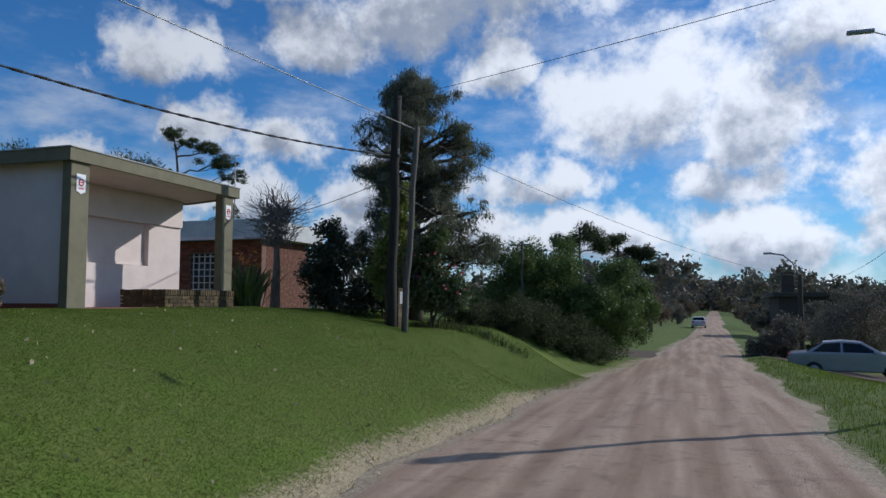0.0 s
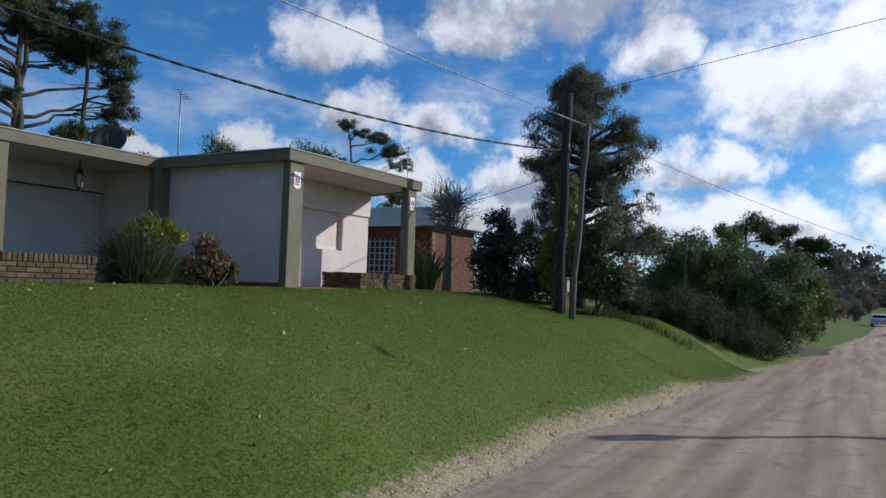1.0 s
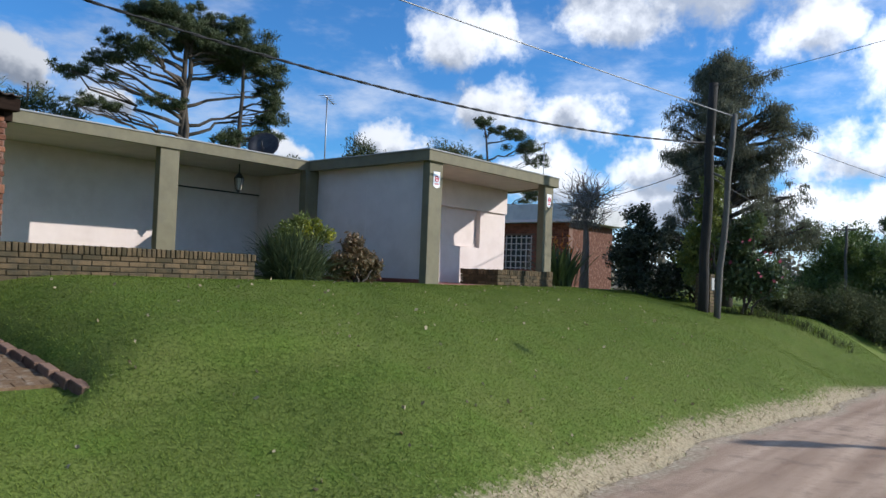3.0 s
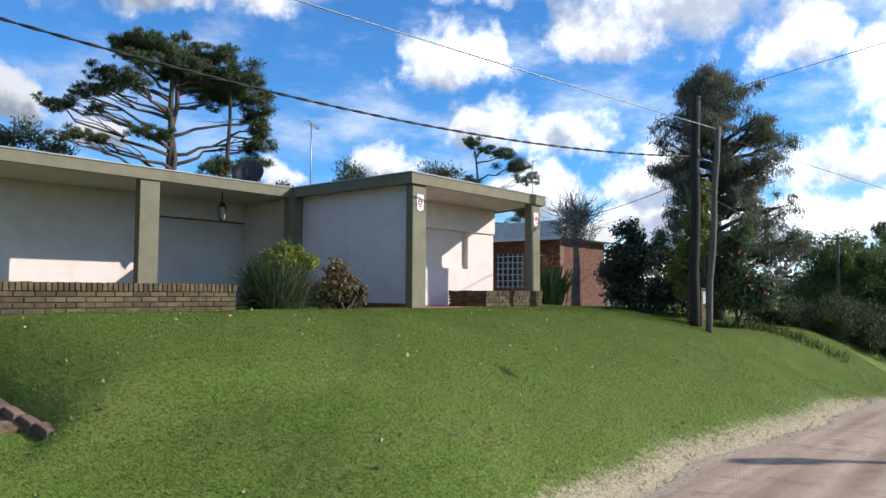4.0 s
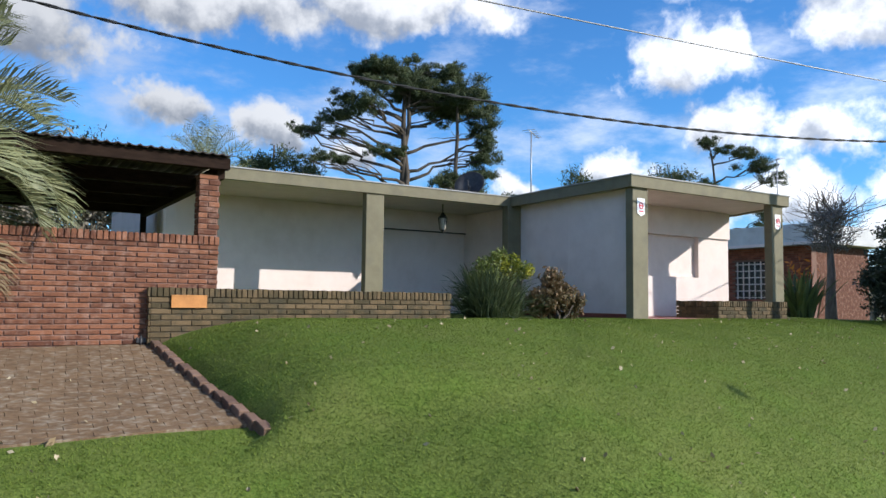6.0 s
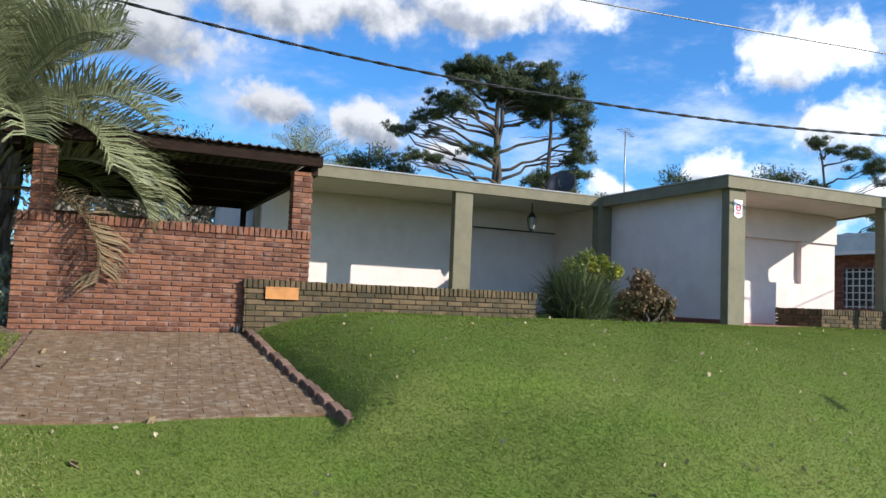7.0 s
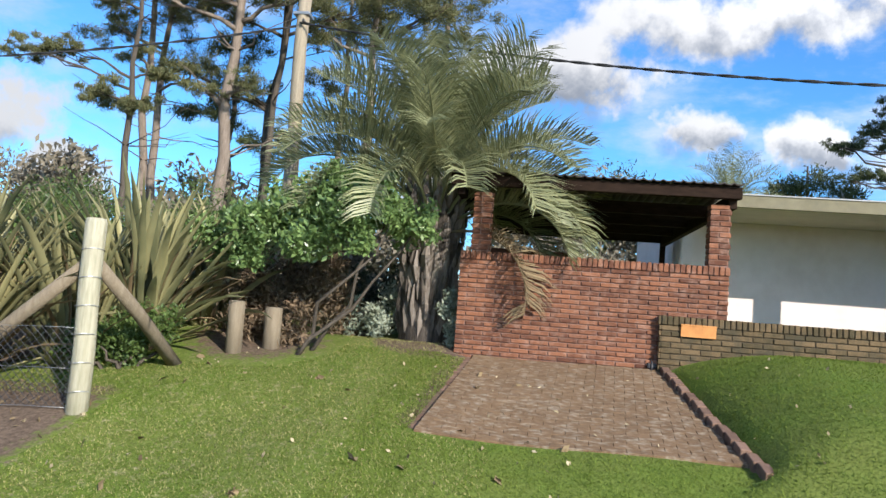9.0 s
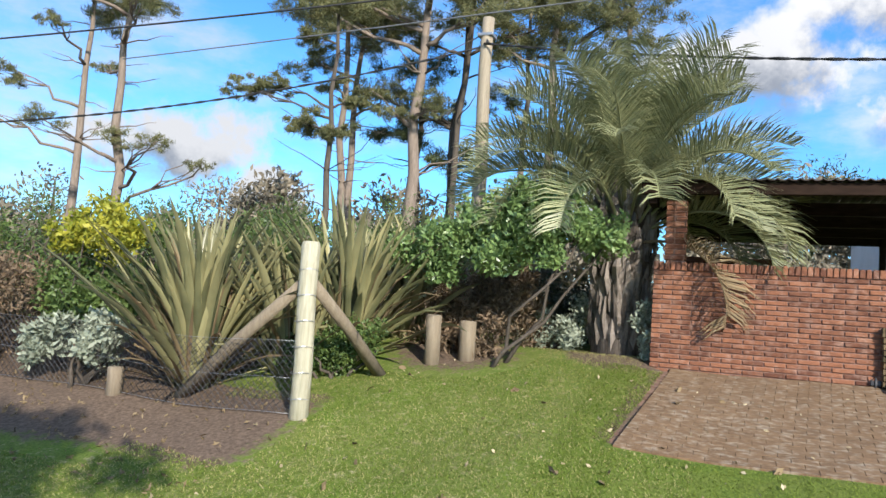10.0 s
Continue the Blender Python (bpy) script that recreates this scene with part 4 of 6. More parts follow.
lamp = mast("street_lamp", 6.0, 16.3, 5.6, 0.10, 0.085, M["pole"], "wooden roadside pole with a street lamp arm", category="street lamp", group="street lamps")
rod("arm", [(0, 0, 5.5), (-1.0, -0.65, 5.95), (-2.8, -1.8, 6.19)], 0.011, M["galv"], lamp)
boxed("lamp_head", (-3.2, -2.78, -1.92, -1.81, 6.15, 6.22), M["galv"], lamp, bevel=0.03)
boxed("junction_box", (-0.16, 0.16, -0.16, 0.16, 5.2, 5.62), M["darkmetal"], lamp, bevel=0.02)
far_lamp = mast("street_lamp", 6.8, 50.2, 3.4, 0.17, 0.14, M["barkdark"], "far dark pole with a curved street lamp arm", category="street lamp", group="street lamps")
rod("arm", [(0, 0, 3.2), (-0.35, 0, 4.1), (-0.9, 0, 4.6), (-1.6, 0.1, 4.72)], 0.05, M["galv"], far_lamp)
boxed("lamp_head", (-2.0, -1.5, -0.02, 0.22, 4.66, 4.78), M["galv"], far_lamp, bevel=0.03)


def cable(points, radius, mat, label, twist=False):
    """A hanging cable; two strands wound together where twisted."""
    ob = base("overhead_cable", *points[0], label, "cable", "overhead cables")
    o = Vector(points[0])
    pts = []
    (a, sag, b) = points[0], points[1], points[2]
    n = 60 if not twist else 220
    for i in range(n + 1):
        u = i / n
        p = Vector(a).lerp(Vector(b), u) - Vector((0, 0, sag * 4 * u * (1 - u))) - o
        pts.append(p)
    if not twist:
        rod("strand", pts, radius, mat, ob, sides=5)
    else:
        for ph in (0, math.pi):
            rod("strand", [p + Vector((math.cos(i * 0.9 + ph), 0, math.sin(i * 0.9 + ph))) * radius * 0.75 for i, p in enumerate(pts)], radius * 0.8, mat, ob, sides=5)
    return ob


K = M["cable"]
cable([(-10.82, -3.6, 6.27), 0.86, (-5.95, 16.0, 4.95)], 0.015, K, "thick twisted black overhead cable", True)
cable([(-10.95, -3.62, 6.27), 1.05, (-4.8, -21.0, 4.6)], 0.014, K, "thick twisted black overhead cable", True)
cable([(-5.3, 15.7, 5.42), 0.12, (-9.0, -9.6, 5.75)], 0.010, M["wire"], "thin grey overhead wire")
cable([(-8.6, 5.0, 6.45), 0.2, (-4.8, -13.5, 4.5)], 0.012, K, "thin black overhead wire")
cable([(-5.9, 16.0, 6.22), 0.3, (19.0, 3.6, 6.6)], 0.006, K, "thin black wire crossing the road")
cable([(-5.3, 15.75, 5.3), 0.55, (6.8, 50.2, 3.3)], 0.007, K, "thin black wire running along the road")
cable([(6.0, 16.3, 5.0), 1.2, (6.8, 50.2, 3.2)], 0.008, K, "thin black wire running along the road")
cable([(-5.9, 16.05, 4.2), 0.3, (-5.4, 27.0, 3.75)], 0.010, K, "thin black service wire")
cable([(-5.35, 15.7, 4.6), 0.25, (-15, 23.2, 4.4)], 0.010, K, "thin black service wire")

# meter pillar beside the pole
mp = base("meter_pillar", -6.15, 16.55, gz(-6.15, 16.55), "narrow brown brick meter pillar with pale box", "pillar")
for i in range(13):
    boxed("brick_course", (-0.17, 0.17, -0.13, 0.13, -0.1 + i * 0.075, -0.037 + i * 0.075), M["brickold"], mp, bevel=0.006)
boxed("meter_box", (0.165, 0.185, -0.08, 0.09, 0.5, 0.78), M["concrete"], mp, bevel=0.01)


# ==== growing things ====
def limb(rng, a, b, r0, r1, wob=0.12, n=6):
    a, b = Vector(a), Vector(b)
    k = (b - a).length * wob
    pts = [a.lerp(b, i / n) + Vector((rng.uniform(-k, k), rng.uniform(-k, k), rng.uniform(-k, k) * 0.6)) * (0 if i in (0,) else math.sin(math.pi * i / n)) for i in range(n + 1)]
    return tube(pts, [r0 + (r1 - r0) * i / n for i in range(n + 1)], 7), pts


def tree(name, x, y, height, r, crowns, count, size, leafmat, barkmat, label, group="", seed=1, droop=0.0, aspect=0.3, flat=0.7, lean=(0, 0), twigs=0, shell=0.45, forks=1, up=0.4, category="tree", fluff=1.0):
    """A tapered trunk with a limb to every clump of the crown. crowns: clumps (dx, dy, z, radius)."""
    rng = random.Random(seed)
    z0 = gz(x, y) - 0.25
    t = base(name, x, y, 0, label, category, group)
    pieces = []
    axes = []
    for k in range(forks):
        off = (0, 0) if k == 0 else (rng.uniform(-0.6, 0.6), rng.uniform(-0.6, 0.6))
        tp, pts = limb(rng, (0.12 * k, 0.1 * k, z0), (lean[0] + off[0], lean[1] + off[1], height), r * (1 if k == 0 else 0.8), r * 0.28, 0.011, 9)
        pieces.append(tp)
        axes.append(pts)
    for k, c in enumerate(crowns):
        if k > 22 and k % 3 and category == "pine":
            continue
        ax = rng.choice(axes)
        hz = max(0.0, min(0.97, (c[2] - 0.35 * math.hypot(c[0] - lean[0], c[1] - lean[1]) - z0) / (height - z0)))
        i = hz * 9
        st = ax[int(i)].lerp(ax[min(9, int(i) + 1)], i - int(i))
        tp, pts = limb(rng, st, (c[0], c[1], c[2]), r * 0.34, r * 0.08, 0.10)
        pieces.append(tp)
        for _ in range(3):
            e = Vector((c[0], c[1], c[2])) + Vector((rng.uniform(-1, 1), rng.uniform(-1, 1), rng.uniform(-0.5, 0.6))) * c[3] * 0.8
            pieces.append(limb(rng, pts[3], e, r * 0.12, r * 0.04, 0.1, 4)[0])
    for _ in range(twigs):
        ax = rng.choice(axes)
        st = ax[rng.randint(3, 7)]
        a = rng.uniform(0, 6.28)
        pieces.append(limb(rng, st, st + Vector((math.cos(a), math.sin(a), rng.uniform(-0.1, 0.5))) * rng.uniform(0.8, 2.0), r * 0.14, r * 0.03, 0.1, 4)[0])
    v, f = join(pieces)
    mesh_object("trunk", v, f, barkmat, t, smooth_faces=True)
    fine = []
    for c in crowns:
        for _ in range(7 if category != "pine" else 16):
            d = Vector((rng.gauss(0, 1), rng.gauss(0, 1), rng.gauss(0, 0.7))).normalized() * c[3] * rng.uniform(0.3, 0.9 if category != "pine" else 1.25)
            fine.append((c[0] + d.x, c[1] + d.y, c[2] + d.z * flat, c[3] * (rng.uniform(0.38, 0.68) if category != "pine" else rng.uniform(0.2, 0.42) * fluff)))
    if count:
        leaves("crown", fine, int(count * 1.8), size, leafmat, t, aspect, droop, up, seed, shell, 0.8 if category != "pine" else 0.6)
    return t


def shrub(name, x, y, blobs, count, size, leafmat, label, seed=1, aspect=0.45, group="", stems=6, barkmat=None, category="shrub", droop=0.0, shell=0.75, sub=9, extra=None):
    rng = random.Random(seed)
    z0 = gz(x, y) - 0.05
    s = base(name, x, y, 0, label, category, group)
    pieces = []
    for k in range(stems):
        b = rng.choice(blobs)
        e = Vector(b[:3]) + Vector((rng.uniform(-1, 1), rng.uniform(-1, 1), rng.uniform(-0.4, 0.4))) * b[3] * 0.6
        pieces.append(limb(rng, (rng.uniform(-0.15, 0.15), rng.uniform(-0.15, 0.15), z0 - 0.05), e, 0.03, 0.01, 0.1, 5)[0])
    v, f = join(pieces)
    mesh_object("woody_base", v, f, barkmat or M["barkdark"], s, smooth_faces=True)
    fine = []
    for b in blobs:
        for _ in range(sub):
            d = Vector((rng.gauss(0, 1), rng.gauss(0, 1), rng.gauss(0, 1))).normalized() * b[3] * rng.uniform(0.35, 0.85)
            fine.append((b[0] + d.x, b[1] + d.y, b[2] + d.z, b[3] * rng.uniform(0.32, 0.62)))
    leaves("foliage", fine, int(count * 1.7), size, leafmat, s, aspect, droop, 0.2, seed, shell)
    return s


def blades(name, origin, count, length, width, mat, parent, seed=1, spread=0.75, bend=0.5, base_r=0.2, fold=0.3, n=6):
    """Sword leaves rising from one root, folded along the middle and bending outwards."""
    rng = np.random.default_rng(seed)
    vs, qs = [], []
    for k in range(count):
        a = rng.uniform(0, 2 * math.pi)
        out = np.array([math.cos(a), math.sin(a), 0])
        side = np.array([-math.sin(a), math.cos(a), 0])
        el = math.pi / 2 - abs(rng.normal(0, spread * 0.55)) - 0.03
        ln = length * rng.uniform(0.6, 1.08)
        w = width * rng.uniform(0.7, 1.2)
        p = np.array(origin) + out * base_r * rng.random() + side * base_r * (rng.random() - 0.5)
        tw = rng.uniform(-0.6, 0.6)
        curl = bend * rng.uniform(0.2, 1.3)
        o = len(vs)
        for i in range(n + 1):
            u = i / n
            ww = w * (0.55 + 0.9 * u - 1.42 * u ** 3) if u < 1 else 0.003
            ww = max(ww, 0.003)
            ang = el - curl * u * u
            s2 = side * math.cos(tw * u) + np.array([0, 0, 1]) * math.sin(tw * u)
            up = np.cross(side, out * math.cos(ang) + np.array([0, 0, 1]) * math.sin(ang))
            vs += [p - s2 * ww / 2 - up * ww * fold, p, p + s2 * ww / 2 - up * ww * fold]
            if i:
                b = o + i * 3
                qs += [(b - 3, b - 2, b + 1, b), (b - 2, b - 1, b + 2, b + 1)]
            p = p + (out * math.cos(ang) + np.array([0, 0, 1]) * math.sin(ang)) * ln / n
    return numpy_mesh(name, np.array(vs), np.array(qs), mat, parent)


def frond(rng, start, az, el, length, drop, leaf, density=34):
    """Rachis points and leaflet quads of one feather leaf."""
    pts = []
    p = Vector(start)
    n = 12
    for i in range(n + 1):
        pts.append(p.copy())
        ang = el - drop * (i / n) ** 1.4
        p = p + Vector((math.cos(az) * math.cos(ang), math.sin(az) * math.cos(ang), math.sin(ang))) * length / n
    vs, qs = [], []
    side = Vector((-math.sin(az), math.cos(az), 0))
    for k in range(density):
        u = 0.26 + 0.74 * k / density
        i = min(n - 1, int(u * n))
        q = pts[i].lerp(pts[i + 1], u * n - i)
        d = (pts[i + 1] - pts[i]).normalized()
        nrm = side.cross(d)
        if nrm.z < 0:
            nrm = -nrm
        ln = leaf * (0.45 + 1.1 * math.sin(math.pi * (0.18 + 0.72 * (u - 0.2) / 0.8))) * rng.uniform(0.85, 1.1)
        for s in (-1, 1):
            w = (side * s * 0.72 + d * (0.62 + rng.uniform(-0.1, 0.1)) + nrm * rng.uniform(0.35, 0.75)).normalized()
            mid = q + w * ln * 0.55
            tip = mid + (w + Vector((0, 0, -0.5 + rng.uniform(-0.2, 0.15)))).normalized() * ln * 0.45
            wd = d * 0.0105
            o = len(vs)
            vs += [q - wd * 0.6, q + wd * 0.6, mid + wd, mid - wd, tip]
            qs += [(o, o + 1, o + 2, o + 3), (o + 3, o + 2, o + 4, o + 4)]
    return pts, vs, qs


def feather_palm(x, y, trunk_top, trunk_r, fronds, length, label, seed=3, leaf=0.42, density=34, boots=True, skirt=8):
    rng = random.Random(seed)
    z0 = gz(x, y)
    p = base("palm_tree", x, y, 0, label, "palm", "palms")
    h = trunk_top - z0
    rod("trunk", [(0, 0, z0 - 0.2), (0.02, 0.0, z0 + h * 0.35), (0.06, 0.03, z0 + h * 0.7), (0.1, 0.06, trunk_top)], [trunk_r * 1.08, trunk_r * 0.95, trunk_r, trunk_r * 0.75], M["palmbark"], p, sides=16)
    if boots:
        for k in range(190):
            a = k * 2.399 + rng.uniform(-0.15, 0.15)
            z = z0 + 0.04 + h * (k / 190) ** 0.9
            o = Vector((math.cos(a), math.sin(a), 0))
            s = Vector((0.1 * (z - z0) / h, 0.06 * (z - z0) / h, z)) + o * trunk_r * 0.84
            ln = rng.uniform(0.3, 0.62)
            flare = rng.uniform(0.03, 0.11) + 0.08 * k / 190
            w = Vector((-math.sin(a), math.cos(a), 0)) * rng.uniform(0.05, 0.085)
            up = Vector((0, 0, ln))
            mid, tip = s + o * (flare * 0.75 + 0.03) + up * 0.5, s + o * flare + up + w * rng.uniform(-0.6, 0.6)
            v = [s - w, s + w, s + o * 0.07, mid - w * 0.75, mid + w * 0.75, mid + o * 0.045, tip - w * 0.2, tip + w * 0.2, tip + o * 0.02]
            f = [(0, 2, 5, 3), (2, 1, 4, 5), (3, 5, 8, 6), (5, 4, 7, 8), (1, 0, 3, 4), (4, 3, 6, 7), (6, 8, 7)]
            mesh_object("leaf_base", v, f, M["palmbark"], p)
    top = Vector((0.1, 0.06, trunk_top))


    def add(nm, mat, start, a, el, ln, drop, lf, dens, r0):
        pts, vs, qs = frond(rng, start, a, el, ln, drop, lf, dens)
        v, f = tube(pts, [r0 - r0 * 0.07 * i for i in range(13)], 5)
        o = len(v)
        f = list(f) + [tuple(i + o for i in (q if q[2] != q[3] else q[:3])) for q in qs]
        mesh_object(nm, list(v) + vs, f, mat, p)

    for k in range(fronds):
        a = k * 2.399 + rng.uniform(-0.2, 0.2)
        age = k / fronds
        el = radians(88 - 46 * age + rng.uniform(-7, 7))
        drop = 0.8 + 1.5 * age + rng.uniform(-0.15, 0.25)
        add("frond", M["l_palm"], top + Vector((math.cos(a), math.sin(a), 0)) * 0.14 - Vector((0, 0, 0.3 * age)), a, el, length * rng.uniform(0.85, 1.08), drop, leaf, density, 0.028)
    for a, reach in ((1.2, 0.9), (-1.5, 0.95), (2.2, 0.85)) if skirt else ():
        add("frond", M["l_palm"], top + Vector((math.cos(a) * 0.15, math.sin(a) * 0.15, -0.3)), a, radians(34), length * reach, 2.2, leaf, density, 0.028)
    for k in range(skirt):
        a = k * 2.399 + 1
        add("dry_frond", M["l_dead"], top + Vector((math.cos(a) * 0.2, math.sin(a) * 0.2, -0.35)), a, radians(5), length * 0.8, 2.0, leaf * 0.8, density - 8, 0.024)
    return p


# --- beside the driveway ---
palm = feather_palm(-9.95, -1.05, 3.25, 0.34, 54, 2.6, "shaggy grey-green feather palm with a stout fibrous trunk", leaf=0.47, density=84, skirt=2)
shrub("silver_shrub", -10.0, -2.0, [(0, 0, 1.62, 0.3), (0.15, 0.3, 1.55, 0.24), (-0.1, 0.5, 1.85, 0.3)], 1500, 0.075, M["l_silver"], "pale silvery shrub at the palm's foot", 4, group="silvery shrubs", stems=5)
shrub("silver_shrub", -9.4, -0.52, [(0, 0, 1.6, 0.22), (-0.02, -0.04, 1.9, 0.24), (0.05, 0.05, 1.4, 0.18)], 1400, 0.07, M["l_silver"], "pale silvery shrub between palm and brick wall", 5, group="silvery shrubs", stems=4)
shrub("dark_shrub", -11.4, -2.1, [(0, 0, 1.9, 0.6), (0.2, 0.6, 1.9, 0.55), (-0.5, 1.0, 2.0, 0.6)], 2600, 0.09, M["l_ivy"], "dark evergreen shrub in the shade behind the palm", 6)
shrub("leafy_shrub", -8.55, -2.3, [(0.1, -1.35, 2.55, 0.32), (0.1, -0.95, 2.68, 0.40), (0.0, -0.45, 2.78, 0.50), (0.05, 0.1, 2.92, 0.52), (0.1, 0.6, 2.98, 0.46), (0.0, 1.05, 2.95, 0.36), (0.1, 1.4, 2.85, 0.24), (0.25, -0.1, 2.55, 0.30), (0.2, 0.55, 2.62, 0.28), (0.15, -0.85, 2.38, 0.26), (0.1, 0.2, 3.36, 0.24), (0.0, 0.75, 3.34, 0.2), (-0.3, 0.4, 3.2, 0.35), (-0.3, -0.6, 2.95, 0.35)], 12000, 0.08, M["l_bright"], "bushy bright green shrub overhanging the fence line", 7, aspect=0.5, stems=3, sub=12)
shrub("undergrowth", -9.35, -3.45, [(0, 0, 1.5, 0.5), (0.3, 0.7, 1.45, 0.45), (-0.6, 1.2, 1.6, 0.5), (-0.2, 0.2, 2.0, 0.5), (-0.7, -0.4, 1.9, 0.5), (-0.3, 1.0, 2.0, 0.5), (0.1, 0.4, 1.2, 0.45), (-0.9, 0.6, 2.2, 0.6)], 6500, 0.11, M["l_brown"], "tangled brown undergrowth beneath the shrubs", 8, aspect=0.2, category="undergrowth")
shrub("leafy_bush", -7.5, -4.1, [(0, 0, 1.2, 0.4), (0.2, -0.5, 1.1, 0.35), (-0.2, 0.3, 1.35, 0.35)], 3600, 0.055, M["l_box"], "small-leaved green bush behind the fence post", 9)
for fx, fy, n, ln, sd, lab in ((-6.75, -5.55, 150, 2.3, 1, "large bronze-green flax clump with sword leaves"), (-8.2, -4.35, 140, 2.25, 2, "tall flax clump with yellowing sword leaves"), (-9.6, -4.1, 80, 2.0, 3, "tall flax clump half hidden by shrubs"), (-7.5, -4.7, 70, 2.0, 4, "smaller flax clump leaning on the fence")):
    c = base("flax_plant", fx, fy, 0, lab, "flax", "flax clumps")
    blades("leaves", (0, 0, gz(fx, fy) - 0.02), n, ln, 0.13, M["l_flax"], c, sd, 0.7, 0.8, 0.25)
    blades("dry_leaves", (0, 0, gz(fx, fy) - 0.02), n // 3, ln * 0.8, 0.07, M["l_dead"], c, sd + 20, 1.25, 1.3, 0.25)
shrub("yellow_shrub", -6.8, -7.4, [(0, 0, 2.6, 0.45), (0.1, 0.5, 2.5, 0.4), (0, -0.4, 2.5, 0.35)], 3200, 0.075, M["l_yellow"], "bright yellow-green shrub above the fence", 10)
shrub("green_shrub", -6.7, -7.3, [(0, 0.1, 1.9, 0.55), (0.1, -0.4, 1.7, 0.5), (0, 0.5, 1.6, 0.45)], 4200, 0.075, M["l_box"], "dense dark green shrub below the yellow one", 11)
shrub("silver_shrub", -6.3, -6.9, [(0, 0, 1.15, 0.38), (0.05, -0.5, 1.15, 0.35), (0, 0.35, 1.3, 0.3)], 2400, 0.085, M["l_silver"], "pale grey-green shrub behind the wire fence", 12, group="silvery shrubs")
for k, (sx, sy, rr) in enumerate(((-6.5, -9.0, 0.8), (-7.0, -10.4, 0.95), (-7.6, -8.6, 0.8), (-9.2, -6.5, 0.8), (-10.5, -5.2, 0.9), (-12.0, -4.4, 0.9), (-10.2, -7.4, 1.1), (-9.4, -9.0, 1.1), (-12.2, -6.2, 1.25), (-11.6, -8.4, 1.2), (-8.6, -10.8, 1.1), (-13.4, -8.2, 1.35), (-13.8, -5.0, 1.3))):
    shrub("scrub_bush", sx, sy, [(0, 0, gz(sx, sy) + rr * 0.8, rr), (0.3, 0.5, gz(sx, sy) + rr * 1.3, rr * 0.7), (-0.2, -0.5, gz(sx, sy) + rr * 0.7, rr * 0.8)], 4200, 0.08, M["l_brown"] if k < 3 else M["l_box"], "tangled brown winter scrub" if k < 3 else "dense green scrub behind the flax", 30 + k, aspect=0.3, group="scrub bushes", stems=14, category="bush")

# fence: corner post, braces, stumps, netting
fp = base("fence_post", -6.22, -3.74, gz(-6.22, -3.74) - 0.06, "pale weathered round timber fence post with wires", "fence post", "fence posts")
rod("post", [(0, 0, -0.2), (0.0, 0.01, 0.6), (0.02, 0.0, 1.3), (0.03, 0.01, 1.86), (0.03, 0.01, 1.9)], [0.105, 0.1, 0.098, 0.1, 0.085], M["post"], fp, sides=14)
for k in range(6):
    z = 0.25 + k * 0.27
    v, f = tube([(0.02 + 0.107 * math.cos(a), 0.107 * math.sin(a), z + 0.01 * math.sin(a * 2)) for a in [i * math.pi / 8 for i in range(17)]], 0.004, 5, False)
    mesh_object("wire_turn", v, f, M["galv"], fp)
for e, lab, wood in (((-7.75, -3.55, gz(-7.75, -3.55)), "greyed timber brace leaning on the post", "stump"), ((-6.45, -5.55, gz(-6.45, -5.55)), "mossy timber brace leaning on the post", "stump")):
    b = base("fence_brace", *e, lab, "brace", "fence braces")
    v = Vector((-6.25, -3.76, gz(-6.22, -3.74) + 1.45)) - Vector(e)
    rod("log", [(0, 0, -0.05), v * 0.5 + Vector((0, 0, 0.01)), v * 0.965], [0.075, 0.07, 0.065], M[wood], b, sides=10)
for sx, sy, h, r in ((-8.38, -3.16, 0.62, 0.10), (-8.7, -2.8, 0.5, 0.11), (-6.2, -6.25, 0.3, 0.09)):
    s = base("timber_stump", sx, sy, gz(sx, sy), "short cut round timber stump in the soil", "stump", "timber stumps")
    rod("stump", [(0, 0, -0.1), (0, 0, h * 0.5), (0.01, 0, h), (0.01, 0, h + 0.012)], [r * 1.05, r, r, r * 0.8], M["stump"], s, sides=12)
for sx, sy, z1, r in ((-11.6, -3.05, 2.75, 0.06), (-11.0, -2.75, 1.95, 0.09), (-6.2, -8.8, 1.9, 0.06), (-6.2, -11.4, 1.9, 0.06)):
    s = base("fence_post", sx, sy, 0, "thin pale timber post along the fence", "fence post", "fence posts")
    rod("post", [(0, 0, gz(sx, sy) - 0.15), (0.01, 0, z1)], [r, r * 0.92], M["post"], s, sides=10)
net = base("wire_netting", -6.2, -3.75, 0, "rusty diamond wire netting between fence posts", "netting")
bits = []
L, H = 7.6, 0.77
step = 0.085
k = -int(H / step)
while k * step < L:
    for sgn in (1, -1):
        pts = []
        for j in range(int(H / step) + 1):
            u = k * step + (j * step if sgn > 0 else H - j * step)
            if 0 <= u <= L:
                pts.append((0.01 * sgn * (j % 2), -u, gz(-6.2, -3.75 - u) + j * step + 0.02))
        if len(pts) > 1:
            bits.append(tube(pts, 0.0035, 3, False))
    k += 1
v, f = join(bits)
mesh_object("mesh", v, f, M["darkmetal"], net)
for z in (0.03, 0.4, 0.79):
    rod("line_wire", [(0, -u * 0.5, gz(-6.2, -3.75 - u * 0.5) + z) for u in range(16)], 0.003, M["galv"], net, sides=4)

